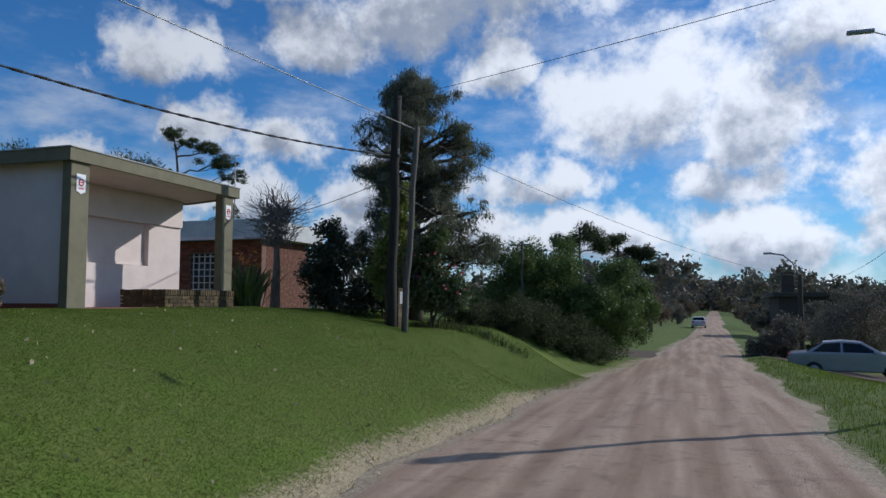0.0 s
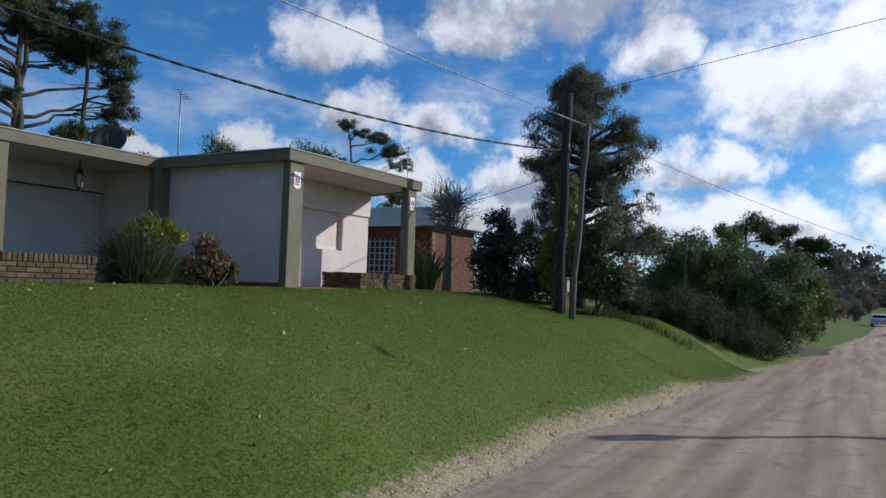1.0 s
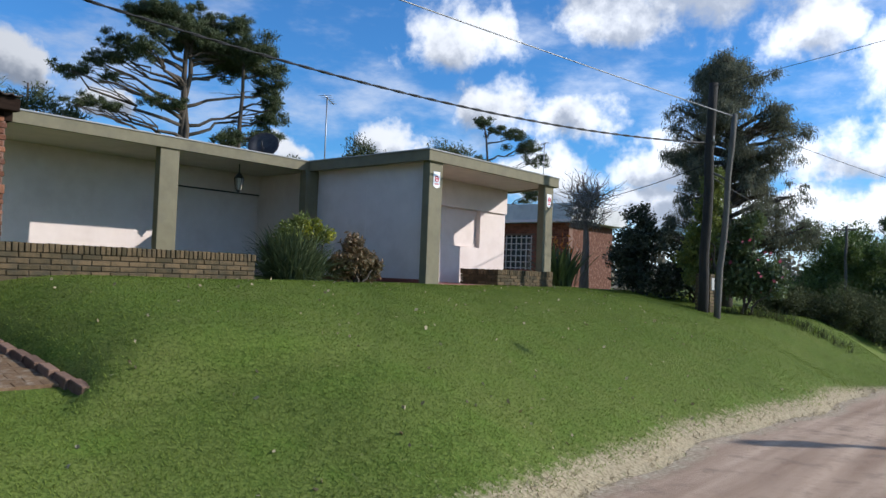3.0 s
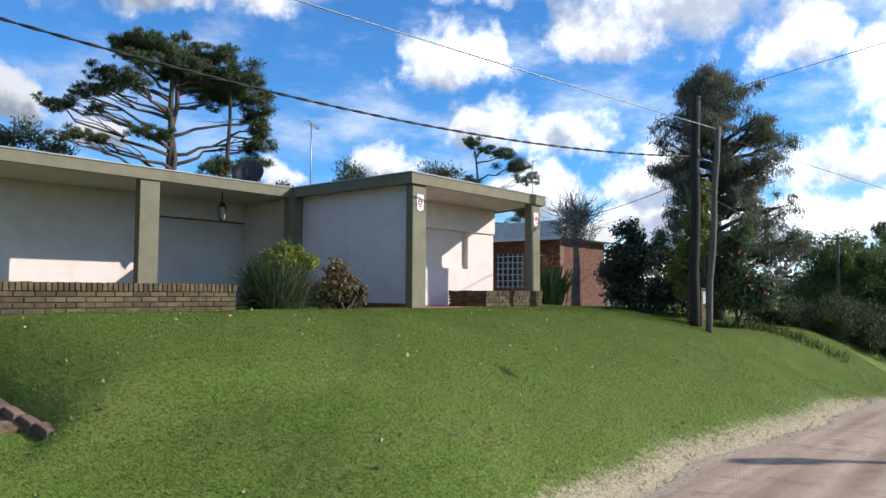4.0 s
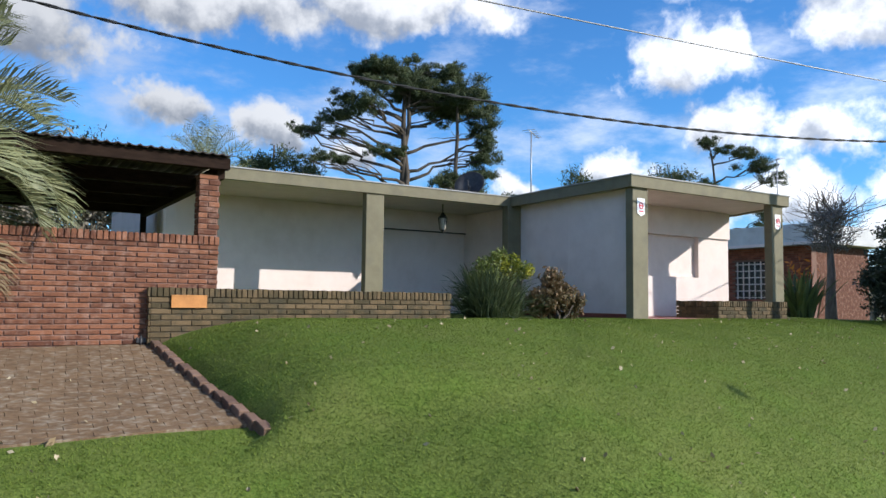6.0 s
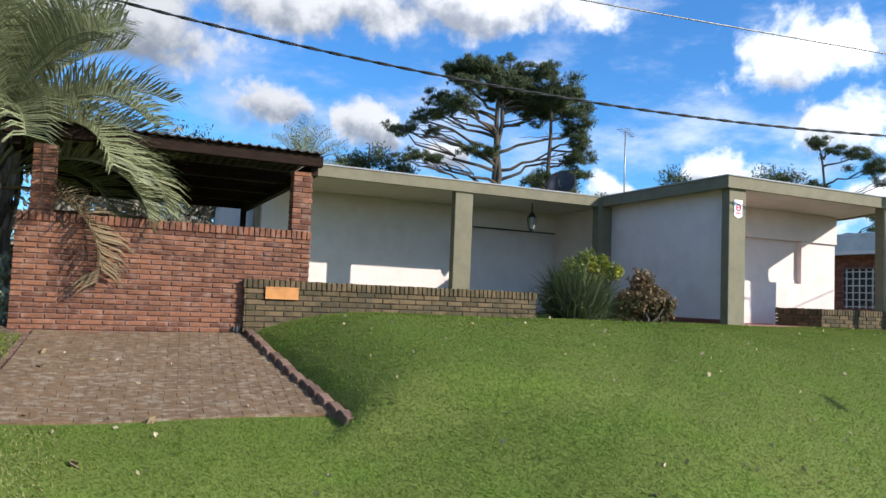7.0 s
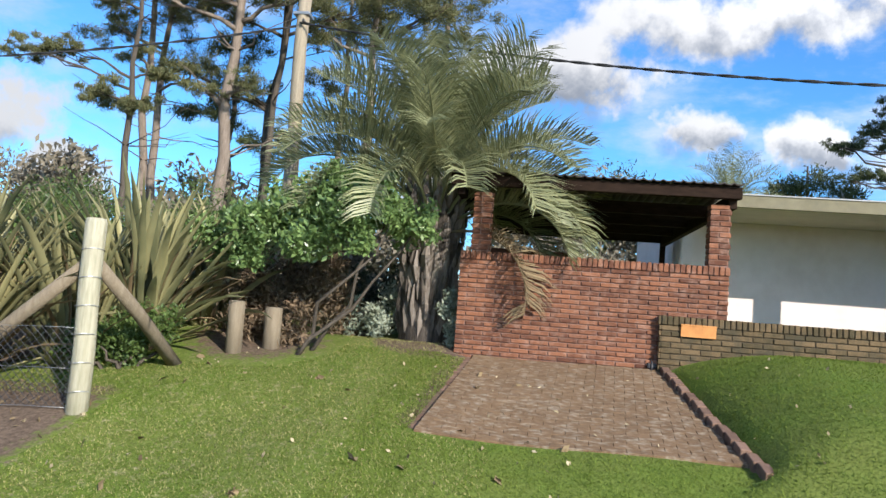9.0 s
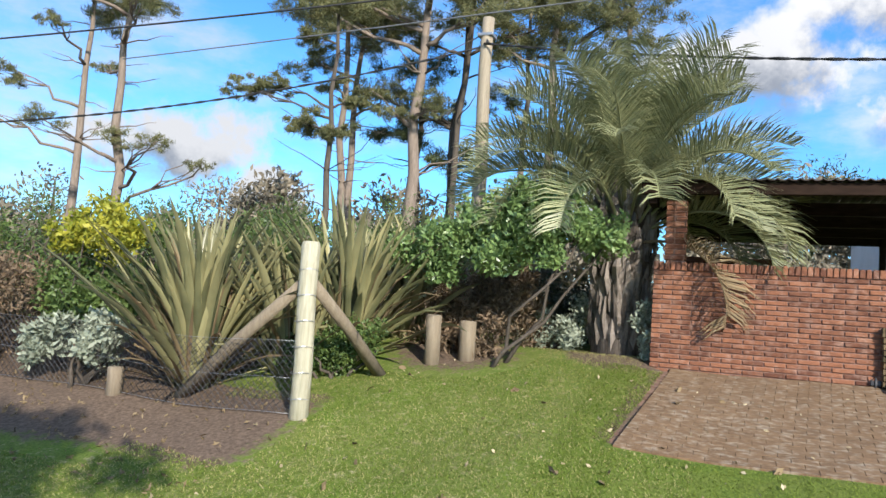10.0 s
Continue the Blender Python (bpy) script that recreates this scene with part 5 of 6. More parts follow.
# --- pines behind the fence ---
def pine(x, y, top, r, clumps, label, seed, mat="l_pineolive", count=5200, bark="bark", lean=(0, 0), forks=1, size=0.19, twigs=12, group="tall pines", fluff=1.0, flat=0.55):
    if group == "tall pines":
        clumps = [(a, b, c, d * 1.25) for a, b, c, d in clumps]
        count, size = count * 1.5, 0.16
    return tree("pine_tree", x, y, top, r, clumps, int(count * 1.6), size, M[mat], M[bark], label, group, seed, 0.1, 0.11, flat, lean, twigs, 0.5, forks, 0.7, "pine", fluff)


pine(-16.05, -16.86, 13.0, 0.19, [(-1.2, -0.8, 11.0, 1.0), (0.9, 1.2, 10.6, 0.9), (1.4, 1.6, 9.8, 0.55), (0.3, 0.2, 6.3, 0.42), (0.1, 0.5, 5.9, 0.3), (-0.8, -1.6, 8.6, 0.4), (1.3, 2.7, 5.7, 0.35), (0.5, 3.6, 5.2, 0.3), (2.2, -0.6, 6.2, 0.5), (-1.5, 1.5, 12.0, 0.9), (2.2, -1.4, 10.8, 0.8)], "tall thin pine with pale bark and sparse crown", 1, count=5000)
pine(-16.6, -19.1, 12.5, 0.17, [(-1.0, -0.5, 10.8, 0.9), (1.2, 0.4, 11.2, 0.9), (1.6, -1.4, 8.0, 0.5), (2.2, -1.8, 6.8, 0.6), (1.8, 0.6, 9.4, 0.35)], "tall thin pine with pale bark and sparse crown", 2, count=3600)
pine(-17.46, -8.04, 13.5, 0.21, [(-1.0, -1.6, 10.2, 1.0), (0.4, -0.9, 9.9, 0.8), (0.9, 1.4, 10.4, 1.0), (1.2, -2.4, 9.7, 0.9), (-0.6, 1.0, 11.2, 1.2), (0.6, 0.9, 7.1, 0.45), (0.6, -0.2, 6.9, 0.4), (1.0, -3.2, 10.6, 1.0), (0.2, 2.4, 9.6, 0.8)], "tall pine with leaning pale trunk and flat crown", 3, lean=(-0.2, 0.35), count=7600)
pine(-14.8, -8.82, 9.6, 0.11, [(0.2, -0.8, 6.1, 0.45), (0.8, -1.9, 6.85, 0.42), (0.6, -1.3, 6.9, 0.32), (0.0, 0.3, 5.8, 0.35), (0.1, 0.0, 9.0, 0.6), (-0.2, -0.8, 8.3, 0.4), (-0.1, 0.5, 6.6, 0.3)], "slender dark-limbed pine with few foliage tufts", 4, count=3600, bark="barkdark")
pine(-19.75, -7.75, 12.0, 0.17, [(0.3, -1.5, 10.0, 0.9), (0.4, 0.8, 10.5, 1.0), (0.8, -0.5, 7.6, 0.5), (0.9, -2.0, 8.0, 0.7), (1.0, 2.0, 11.0, 1.0), (0.4, 2.9, 10.0, 0.9)], "dark forked pine behind the fence", 5, count=4800, bark="barkdark", lean=(0.1, 0.5), forks=2)
pine(-20.3, -11.25, 12.5, 0.17, [(0.2, -0.8, 11.0, 1.2), (0.5, 0.8, 10.4, 1.0), (0.7, 1.4, 8.2, 0.7), (0.3, -1.8, 9.6, 0.8)], "tall straight pine behind the fence", 6, count=4200)
pine(-19.5, -4.6, 13.0, 0.18, [(0.3, -0.6, 11.2, 1.1), (0.6, 0.9, 10.6, 1.1), (1.0, 1.9, 9.7, 0.7), (0.6, -1.5, 9.2, 0.7)], "tall pine rising above the palm", 7, count=4600)
pine(-21.5, -9.5, 10.5, 0.16, [(0.5, 0.5, 8.0, 0.9), (0.4, -0.8, 7.4, 0.8), (0.6, 1.5, 6.6, 0.8), (0.2, 0.1, 9.6, 1.0)], "dark pine standing among other pines", 8, count=4200, bark="barkdark", mat="l_pine")
pine(-22.5, -6.2, 12.5, 0.15, [(0.3, -0.8, 10.8, 1.1), (0.6, 0.9, 10.2, 1.0), (0.2, 0.2, 11.8, 1.2), (0.8, -0.4, 8.6, 0.7)], "straight pine behind the flax", 9, count=4200)
pine(-18.2, -10.2, 12.8, 0.15, [(0.3, -0.9, 10.4, 1.0), (0.7, 0.6, 9.9, 0.9), (0.2, 0.9, 11.3, 1.1), (0.8, -0.3, 7.9, 0.5)], "straight pine behind the flax", 10, count=4200, lean=(0.2, -0.3))
pine(-20.5, -2.6, 12.5, 0.16, [(0.4, -0.9, 11.0, 1.1), (0.6, 0.5, 10.4, 1.0), (0.9, 0.2, 9.2, 0.8), (0.2, 1.2, 11.6, 1.0)], "tall pine rising above the palm", 14, count=4200)
for k, (x, y, zc, r) in enumerate(((-19.2, -13.2, 4.6, 1.5), (-22, -10.5, 4.4, 1.6), (-24, -7.5, 4.6, 1.8), (-21, -15.5, 4.0, 1.4), (-26, -21, 4.6, 2.2), (-20, -24, 4.0, 2.2), (-24, -4.5, 4.2, 1.7), (-15, -23, 3.4, 1.5), (-14, -27, 3.2, 1.8), (-25, 0.5, 5.2, 1.8), (-27, 3.0, 5.6, 1.8), (-13.5, -6.5, 3.0, 1.1), (-15.5, -10.5, 3.2, 1.3), (-11.5, -10, 2.6, 1.0), (-10, -13.5, 2.4, 1.1), (-13, -3.6, 2.7, 0.9), (-24.5, 2.4, 3.5, 1.3))):
    tree("background_tree", x, y, zc + r * 0.7, 0.12, [(0, 0, zc, r), (r * 0.7, r * 0.4, zc - r * 0.4, r * 0.7), (-r * 0.5, -r * 0.8, zc - r * 0.5, r * 0.8), (r * 0.2, -r * 0.9, zc - r * 0.9, r * 0.7), (0, r * 0.8, zc - r, r * 0.8)], 2800, 0.22, M["l_wood"], M["barkdark"], "dark rounded evergreen behind the fence line", "background trees", 50 + k, aspect=0.4, flat=0.9, shell=0.7)

# --- behind the house ---
umb = [(-1.0, -2.4, 9.9, 0.6), (-1.0, -3.0, 9.6, 0.55), (-0.8, -1.9, 9.9, 0.5), (-1.0, -3.6, 9.0, 0.5), (-1.0, -4.3, 9.05, 0.4), (-0.6, -2.6, 9.0, 0.4), (-0.8, -3.2, 7.9, 0.5), (-0.8, -3.9, 7.75, 0.35), (-0.6, -2.5, 7.8, 0.45), (0.2, -1.2, 8.3, 0.5), (0.3, -0.3, 8.2, 0.5), (1.0, 3.6, 9.5, 0.6), (1.2, 3.9, 8.8, 0.5), (1.1, 3.4, 8.2, 0.45), (1.0, 3.8, 7.6, 0.45)]
dome = random.Random(41)
for _ in range(52):
    dy = dome.uniform(-2.4, 3.8)
    umb.append((dome.uniform(-1.3, 1.3), dy, 12.4 - 0.13 * (dy - 0.4) ** 2 - dome.uniform(0.0, 1.7), dome.uniform(0.4, 0.7)))
pine(-27.8, 15.5, 12.0, 0.24, umb, "spreading umbrella pine behind the house", 11, "l_pine", 34000, "barkdark", (0.2, 0.2), 2, 0.2, 4, "pines behind the house", 1.2, 0.6)
pine(-26.7, 17.7, 11.4, 0.17, [(0.2, 0.3, 10.9, 1.0), (0.3, 1.0, 10.1, 0.8), (0.4, 1.3, 9.0, 0.55), (0.4, 1.4, 8.2, 0.55), (0.4, 1.2, 7.5, 0.55), (0.3, -0.3, 7.2, 0.5), (0.2, -1.0, 7.0, 0.45)], "slimmer pine beside the umbrella pine", 12, "l_pine", 7000, "barkdark", (0, 0.1), 1, 0.22, 8, "pines behind the house", 1.5, 0.7)
pine(-23.6, 32.0, 9.6, 0.16, [(-0.7, -0.5, 10.1, 0.5), (-0.4, 0.2, 9.8, 0.5), (0.4, 0.9, 9.5, 0.7), (0.9, 1.6, 8.9, 0.7), (1.2, 2.1, 8.2, 0.5), (-0.6, -0.6, 8.0, 0.4), (0.9, 1.6, 5.6, 0.6), (1.1, 2.0, 6.4, 0.6)], "wind-bent pine beyond the roof", 13, "l_pine", 5600, "barkdark", (-0.5, -0.4), 1, 0.2, 3, "pines behind the house", 1.4, 0.75)
for x, y, zc, r, sd in ((-28.6, 34.4, 9.0, 1.3, 14), (-31, 29.0, 8.6, 1.2, 15), (-30, 32.5, 8.4, 0.9, 18), (-25.5, 4.6, 5.9, 1.2, 16), (-27, 8.5, 6.1, 1.0, 17), (-34, 12, 8.6, 1.2, 19), (-30, 3.5, 6.5, 1.8, 20), (-27, 18.5, 6.8, 1.1, 21)):
    tree("background_tree", x, y, zc + r * 0.6, 0.14, [(0, 0, zc, r), (0.5 * r, 0.9 * r, zc - 0.4 * r, 0.8 * r), (0.3 * r, -0.9 * r, zc - 0.5 * r, 0.75 * r), (0, 0, zc - r, r)], 3000, 0.2, M["l_pine"], M["barkdark"], "rounded dark green tree beyond the roof", "background trees", sd, aspect=0.25, shell=0.6, flat=0.9)
feather_palm(-24.6, 6.4, 5.9, 0.2, 26, 1.9, "far feather palm rising above the roof", 8, 0.4, 22, False, 0)

# --- bushes on the lawn ---
ag = base("bladed_bush", -9.5, 7.35, 0, "grassy bush of narrow grey-green blades on the lawn", "bush")
blades("leaves", (0, 0, gz(-9.5, 7.35)), 1100, 0.72, 0.024, M["l_blade"], ag, 5, 1.15, 1.2, 0.42, 0.2, 5)
blades("inner_leaves", (-0.1, 0, gz(-9.5, 7.35) + 0.3), 500, 0.62, 0.024, M["l_blade"], ag, 6, 1.0, 1.2, 0.36, 0.2, 5)
shrub("yellow_leaf_bush", -9.8, 7.55, [(0.1, 0.1, 2.42, 0.3), (0.1, -0.25, 2.25, 0.3), (0.1, 0.38, 2.3, 0.26), (0, 0, 1.95, 0.42)], 3400, 0.06, M["l_sprout"], "yellow-tipped green bush behind the blades", 13)
shrub("yellow_leaf_bush", -9.72, 7.72, [(0.1, 0.05, 2.5, 0.2), (0.12, 0.3, 2.4, 0.2)], 900, 0.06, M["l_yellow"], "bright yellow-green young shoots on the bush", 18, stems=3)
shrub("croton_bush", -9.15, 8.38, [(0, -0.02, 2.0, 0.34), (0.05, 0.18, 1.85, 0.3), (0, -0.2, 1.85, 0.32)], 3000, 0.085, M["l_red"], "bush with mottled bronze and green leaves", 14, aspect=0.4)

# --- by the poles ---
def tall_crown():
    rng = random.Random(2)
    out = []
    for k in range(120):
        z = rng.uniform(2.6, 8.0)
        wide = 2.0 * min(1.0, (8.8 - z) / 3.0) * (0.8 + 0.2 * math.sin(z * 2.3))
        a, q = rng.uniform(0, 6.28), rng.uniform(0.45, 1.0)
        out.append((math.cos(a) * wide * q + (0.05 if z < 7 else -0.2), math.sin(a) * wide * q, z, rng.uniform(0.35, 0.6)))
    return out + [(-0.35, 0, 8.05, 0.35), (0.75, 0.2, 7.5, 0.45), (1.2, 0.1, 6.3, 0.5), (1.7, 0.1, 4.2, 0.45), (1.9, 0.3, 3.4, 0.4)]


tree("casuarina_tree", -6.95, 20.2, 8.1, 0.22, tall_crown(), 64000, 0.105, M["l_bigtree"], M["barkdark"], "tall dark drooping evergreen beside the poles", "", 21, 0.9, 0.16, 1.0, shell=0.4, up=0.0)
shrub("camellia_bush", -5.75, 17.9, [(0, 0, 2.6, 0.75), (0.35, 0.1, 2.2, 0.65), (-0.3, 0, 2.0, 0.7), (0.2, 0, 3.15, 0.5), (0.55, 0, 1.8, 0.5)], 6500, 0.10, M["l_camellia"], "glossy camellia bush dotted with pink flowers", 22, 0.5)
leaves("flowers", [(-5.6, 17.6, 2.5, 0.8), (-5.3, 17.7, 2.1, 0.7)], 22, 0.09, M["flower"], None, 0.8, seed=4, shell=0.9)
tagged(bpy.data.objects["flowers"], kind="stuff")
bpy.data.objects["flowers"].parent = bpy.data.objects["camellia_bush"]
bpy.data.objects["flowers"].matrix_parent_inverse = Matrix.Translation((5.75, -17.9, 0))
shrub("leafy_bush", -6.35, 17.3, [(0, 0, 3.6, 0.45), (0.1, 0, 4.2, 0.35), (-0.1, 0, 3.0, 0.45), (-0.3, 0.1, 2.2, 0.5)], 5600, 0.09, M["l_sprout"], "yellow-green bush climbing round the poles", 23)
shrub("ivy_hedge", -8.5, 18.1, [(0, 0, 2.0, 0.62), (0.3, 0, 2.7, 0.55), (-0.2, 0, 2.9, 0.6), (0.05, 0, 3.45, 0.45), (0.5, 0, 1.9, 0.5), (-0.5, 0.2, 2.2, 0.6)], 7500, 0.085, M["l_ivy"], "dark ivy-clad hedge with glinting leaves", 24, 0.6)
shrub("ivy_hedge", -7.4, 19.0, [(0, 0, 2.0, 0.7), (0.6, 0, 2.0, 0.6), (-0.3, 0.3, 2.7, 0.6)], 4000, 0.09, M["l_ivy"], "dark hedge in the tree's shade", 25, 0.6)
bare = tree("bare_tree", -10.5, 18.7, 4.0, 0.16, [(0.3, 0.2, 4.5, 0.5), (-0.4, 0.1, 4.6, 0.5), (0, -0.3, 4.8, 0.5), (0.5, -0.2, 4.2, 0.5), (-0.6, 0, 4.1, 0.5), (0.1, 0.4, 4.4, 0.5)], 0, 0.1, None, M["bark"], "pollarded bare tree with a burst of twigs", "", 26, twigs=0)
rng = random.Random(11)
bits = []
for k in range(300):
    a, b = rng.uniform(0, 6.28), rng.uniform(0.1, 1.45)
    s = Vector((rng.uniform(-0.35, 0.35), rng.uniform(-0.3, 0.3), rng.uniform(3.2, 4.2)))
    e = s + Vector((math.cos(a) * math.cos(b), math.sin(a) * math.cos(b), math.sin(b))) * rng.uniform(0.35, 1.15)
    bits.append(limb(rng, s, e, 0.011, 0.004, 0.22, 5)[0])
v, f = join(bits)
mesh_object("twig_head", v, f, M["twig"], bare)
st = base("bird_flower_plant", -10.0, 16.6, 0, "strappy dark green plant with orange flowers", "plant")
blades("leaves", (0, 0, gz(-10.0, 16.6)), 130, 1.15, 0.09, M["l_camellia"], st, 6, 0.7, 0.6, 0.35)
leaves("flowers", [(0, 0, 2.6, 0.4), (-0.3, 0.2, 2.8, 0.3)], 40, 0.12, M["orange"], st, 0.4, seed=6)["kind"] = "stuff"

# neighbour's brick house
nb = base("brick_house", 0, 0, 0, "low red brick house with a grey concrete roof band", "house")
rng = random.Random(3)
boxed("wall", (-18, -15.75, 22.0, 22.25, 1.2, 3.75), M["mortar"], nb, bevel=0)
boxed("wall", (-14.5, -13.0, 22.0, 22.25, 1.2, 3.75), M["mortar"], nb, bevel=0)
boxed("wall", (-15.75, -14.5, 22.0, 22.25, 1.2, 2.0), M["mortar"], nb, bevel=0)
boxed("wall", (-15.75, -14.5, 22.0, 22.25, 3.3, 3.75), M["mortar"], nb, bevel=0)
boxed("wall", (-13.25, -13.0, 22.25, 25.2, 0.8, 3.75), M["brick"], nb)
boxed("wall", (-18, -13.25, 24.95, 25.2, 0.8, 3.75), M["brick"], nb)
stock2 = {}
for k in range(34):
    a = -18.0 - (0.12 if k % 2 else 0)
    z = 1.28 + k * 0.072
    while a < -13.02:
        s, b = max(a, -18), min(a + 0.24, -13.0)
        hole = -15.75 < (s + b) / 2 < -14.5 and 2.0 < z < 3.3
        if not hole and b - s > 0.05:
            key = round(b - s, 2)
            if key not in stock2:
                stock2[key] = []
            stock2[key].append((s, z))
        a += 0.24
bv = []
for key, spots in stock2.items():
    for s, z in spots:
        bm_v, bm_f = [(s + 0.006, 21.975, z), (s + key - 0.006, 21.975, z), (s + key - 0.006, 22.0, z), (s + 0.006, 22.0, z), (s + 0.006, 21.975, z + 0.06), (s + key - 0.006, 21.975, z + 0.06), (s + key - 0.006, 22.0, z + 0.06), (s + 0.006, 22.0, z + 0.06)], [(0, 1, 5, 4), (1, 2, 6, 5), (3, 0, 4, 7), (4, 5, 6, 7), (0, 3, 2, 1)]
        bv.append((bm_v, bm_f))
v, f = join(bv)
tagged(mesh_object("facing_bricks", v, f, material("far_red_brick", (0.17, 0.05, 0.032), (0.32, 0.11, 0.07), 9, 0.9, 0.3, 60, random_tint=0.8, island=True), nb), kind="stuff")
boxed("roof", (-18.6, -12.6, 21.5, 25.6, 3.78, 4.38), M["paleband"], nb, "broad pale grey concrete roof band", 0.02)
boxed("soffit_trim", (-18.6, -12.6, 21.46, 21.5, 3.72, 3.82), M["white"], nb, "thin white trim under the roof band", 0.004)
win = boxed("window", (-15.75, -14.5, 22.1, 22.14, 2.0, 3.3), M["glass"], nb, "barred window with white grille")
for k in range(6):
    boxed("grille_bar", (-15.68 + k * 0.22, -15.65 + k * 0.22, 22.02, 22.05, 2.0, 3.3), M["white"], win, bevel=0)
for k in range(6):
    boxed("grille_bar", (-15.75, -14.5, 22.03, 22.06, 2.1 + k * 0.22, 2.13 + k * 0.22), M["white"], win, bevel=0)

# --- bank, junipers and the far side ---
for k, (x, y, zc, r, n) in enumerate(((-5.5, 21.6, 1.45, 0.6, 3200), (-4.7, 22.2, 1.35, 0.65, 3600), (-3.9, 23.1, 1.1, 0.7, 3600), (-3.2, 24.1, 0.7, 0.65, 3400), (-2.8, 25.2, 0.5, 0.6, 3000), (-6.3, 22.7, 1.6, 0.55, 2600), (-4.4, 23.9, 1.5, 0.65, 2800))):
    foot = gz(x, y)
    shrub("juniper_bush", x, y, [(0, 0, zc, r), (0.35, 0.3, zc - 0.15, r * 0.8), (-0.35, -0.2, zc - 0.2, r * 0.8), (0.2, -0.3, zc - 0.35, r * 0.7), (0.1, -0.4, foot + 0.25, 0.5), (-0.4, -0.2, foot + 0.25, 0.5), (0.5, 0.0, foot + 0.2, 0.45)], n, 0.12, M["l_juniper"], "low spreading dark juniper on the bank", 60 + k, 0.16, "junipers")
rb = []
rr = random.Random(77)
for k in range(60):
    v = Vector((rr.gauss(0, 1), rr.gauss(0, 1), rr.gauss(0, 0.8))).normalized()
    q = rr.uniform(0.5, 1.0)
    px = v.x * 3.2 * q
    rb.append((px, v.y * 2.4 * q, 1.75 + v.z * 2.5 * q - 0.2 * px, rr.uniform(0.7, 1.0)))
shrub("large_round_bush", -4.35, 29.6, rb, 88000, 0.115, M["l_olive"], "huge rounded dark green bush beside the road", 78, 0.35, category="bush", stems=10, sub=9)
for k, (x, y, zc, r) in enumerate(((-5.6, 44, 5.2, 1.2), (-3.6, 46, 5.0, 1.0), (-2.3, 46, 4.0, 0.8))):
    tree("background_tree", x, y, zc + r * 0.6, 0.16, [(0, 0, zc + 0.4, r), (0.8 * r, 0.3, zc - 0.3, r * 0.7), (-0.8 * r, -0.3, zc, r * 0.7)], 3600, 0.2, M["l_pine"], M["barkdark"], "dark pine beyond the round bush", "background trees", 80 + k, aspect=0.2)

rng = random.Random(9)
for k in range(30):
    left = k % 2 == 0
    y = 48 + (k // 2) * 11 + rng.uniform(-3, 3)
    x = road_mid(y) + (-(4.6 + rng.uniform(0, 3.5)) if left else (5.0 + rng.uniform(0, 4.5)))
    h = rng.uniform(2.5, 4.2)
    zc = gz(x, y) + h * 0.7
    tree("roadside_tree", x, y, zc + 0.6, 0.13, [(0, 0, zc, 1.2), (0.8, 0.3, zc - 0.5, 1.0), (-0.8, 0, zc - 0.4, 1.0), (0.1, -0.7, zc - 1.2, 1.0), (0.2, 0.5, zc + 0.7, 0.8)], 2600, 0.19, M["l_wood"] if rng.random() < 0.7 else M["l_brown"], M["barkdark"], "dull winter tree along the far road", "roadside trees", 100 + k, aspect=0.4, shell=0.5)
for k in range(26):
    x, y = 9 + (k % 9) * 3.2 + rng.uniform(-1.2, 1.2), 40 + (k // 9) * 8 + rng.uniform(-2, 2)
    h = rng.uniform(2.4, 3.4) + 0.5 * (k // 9)
    zc = gz(x, y) + h * 0.55
    shrub("roadside_bush", x, y, [(0, 0, zc, 1.2), (0.9, 0.2, zc - 0.3, 1.0), (-0.9, 0, zc - 0.4, 1.0), (0, 0, zc + 0.7, 0.8)], 3400, 0.14, M["l_brown"] if k % 3 else M["l_wood"], "tangled brown winter bush across the road", 150 + k, 0.3, "roadside bushes", 12, M["twig"], "bush")
for x, y, zc, r in ((3.4, 35.5, -0.2, 0.75), (4.3, 36.5, 0.2, 0.9), (7.6, 40, 0.9, 1.6), (10.0, 39, 0.8, 1.4)):
    shrub("dark_bush", x, y, [(0, 0, zc, r), (0.5 * r, 0, zc + 0.3 * r, 0.7 * r), (-0.5 * r, 0, zc - 0.2, 0.7 * r)], 2600, 0.14, M["l_wood"], "dark evergreen bush at the street corner", int(x * 10), 0.4, "dark bushes")

# far woods on the rise
hv, hf = [], []
for j in range(9):
    for i in range(81):
        x, y = -240 + i * 6.0, 448 + j * 5.0
        crest = 16.0 * math.exp(-((x + 10) / 70) ** 2) + 5.0
        u = j / 8
        hv.append((x + 1.5 * noise.noise(Vector((i * 0.9, j * 0.7, 1.0))), y, -4 + crest * math.sin(u * math.pi * 0.5) + 2.2 * noise.noise(Vector((x * 0.16, y * 0.16, 0.3)))))
        if i and j:
            a = j * 81 + i
            hf.append((a - 82, a - 81, a, a - 1))
hill = mesh_object("backdrop_hill", hv, hf, material("wooded_hill", (0.04, 0.045, 0.03), (0.10, 0.095, 0.065), 0.35, 0.95, 0.6, 1.2))
tagged(hill, "dark wooded hill closing the end of the road", "hill", kind="structure")
cl = []
for k in range(520):
    near = k % 3 > 0
    y = rng.uniform(240, 420)
    x = rng.uniform(-110, 120) if near else rng.uniform(-280, 330)
    lift = 14.0 * math.exp(-((x + 15) / 60) ** 2) + 5.5
    if abs(x - road_mid(y)) < 6 and y < 385:
        continue
    cl.append((x, y, -2 + rng.uniform(0.1, 1.0) * lift, rng.uniform(3.0, 5.0)))
for k in range(60):
    x = rng.uniform(-30, 55)
    cl.append((x, rng.uniform(425, 445), rng.uniform(0, 12), 5.0))
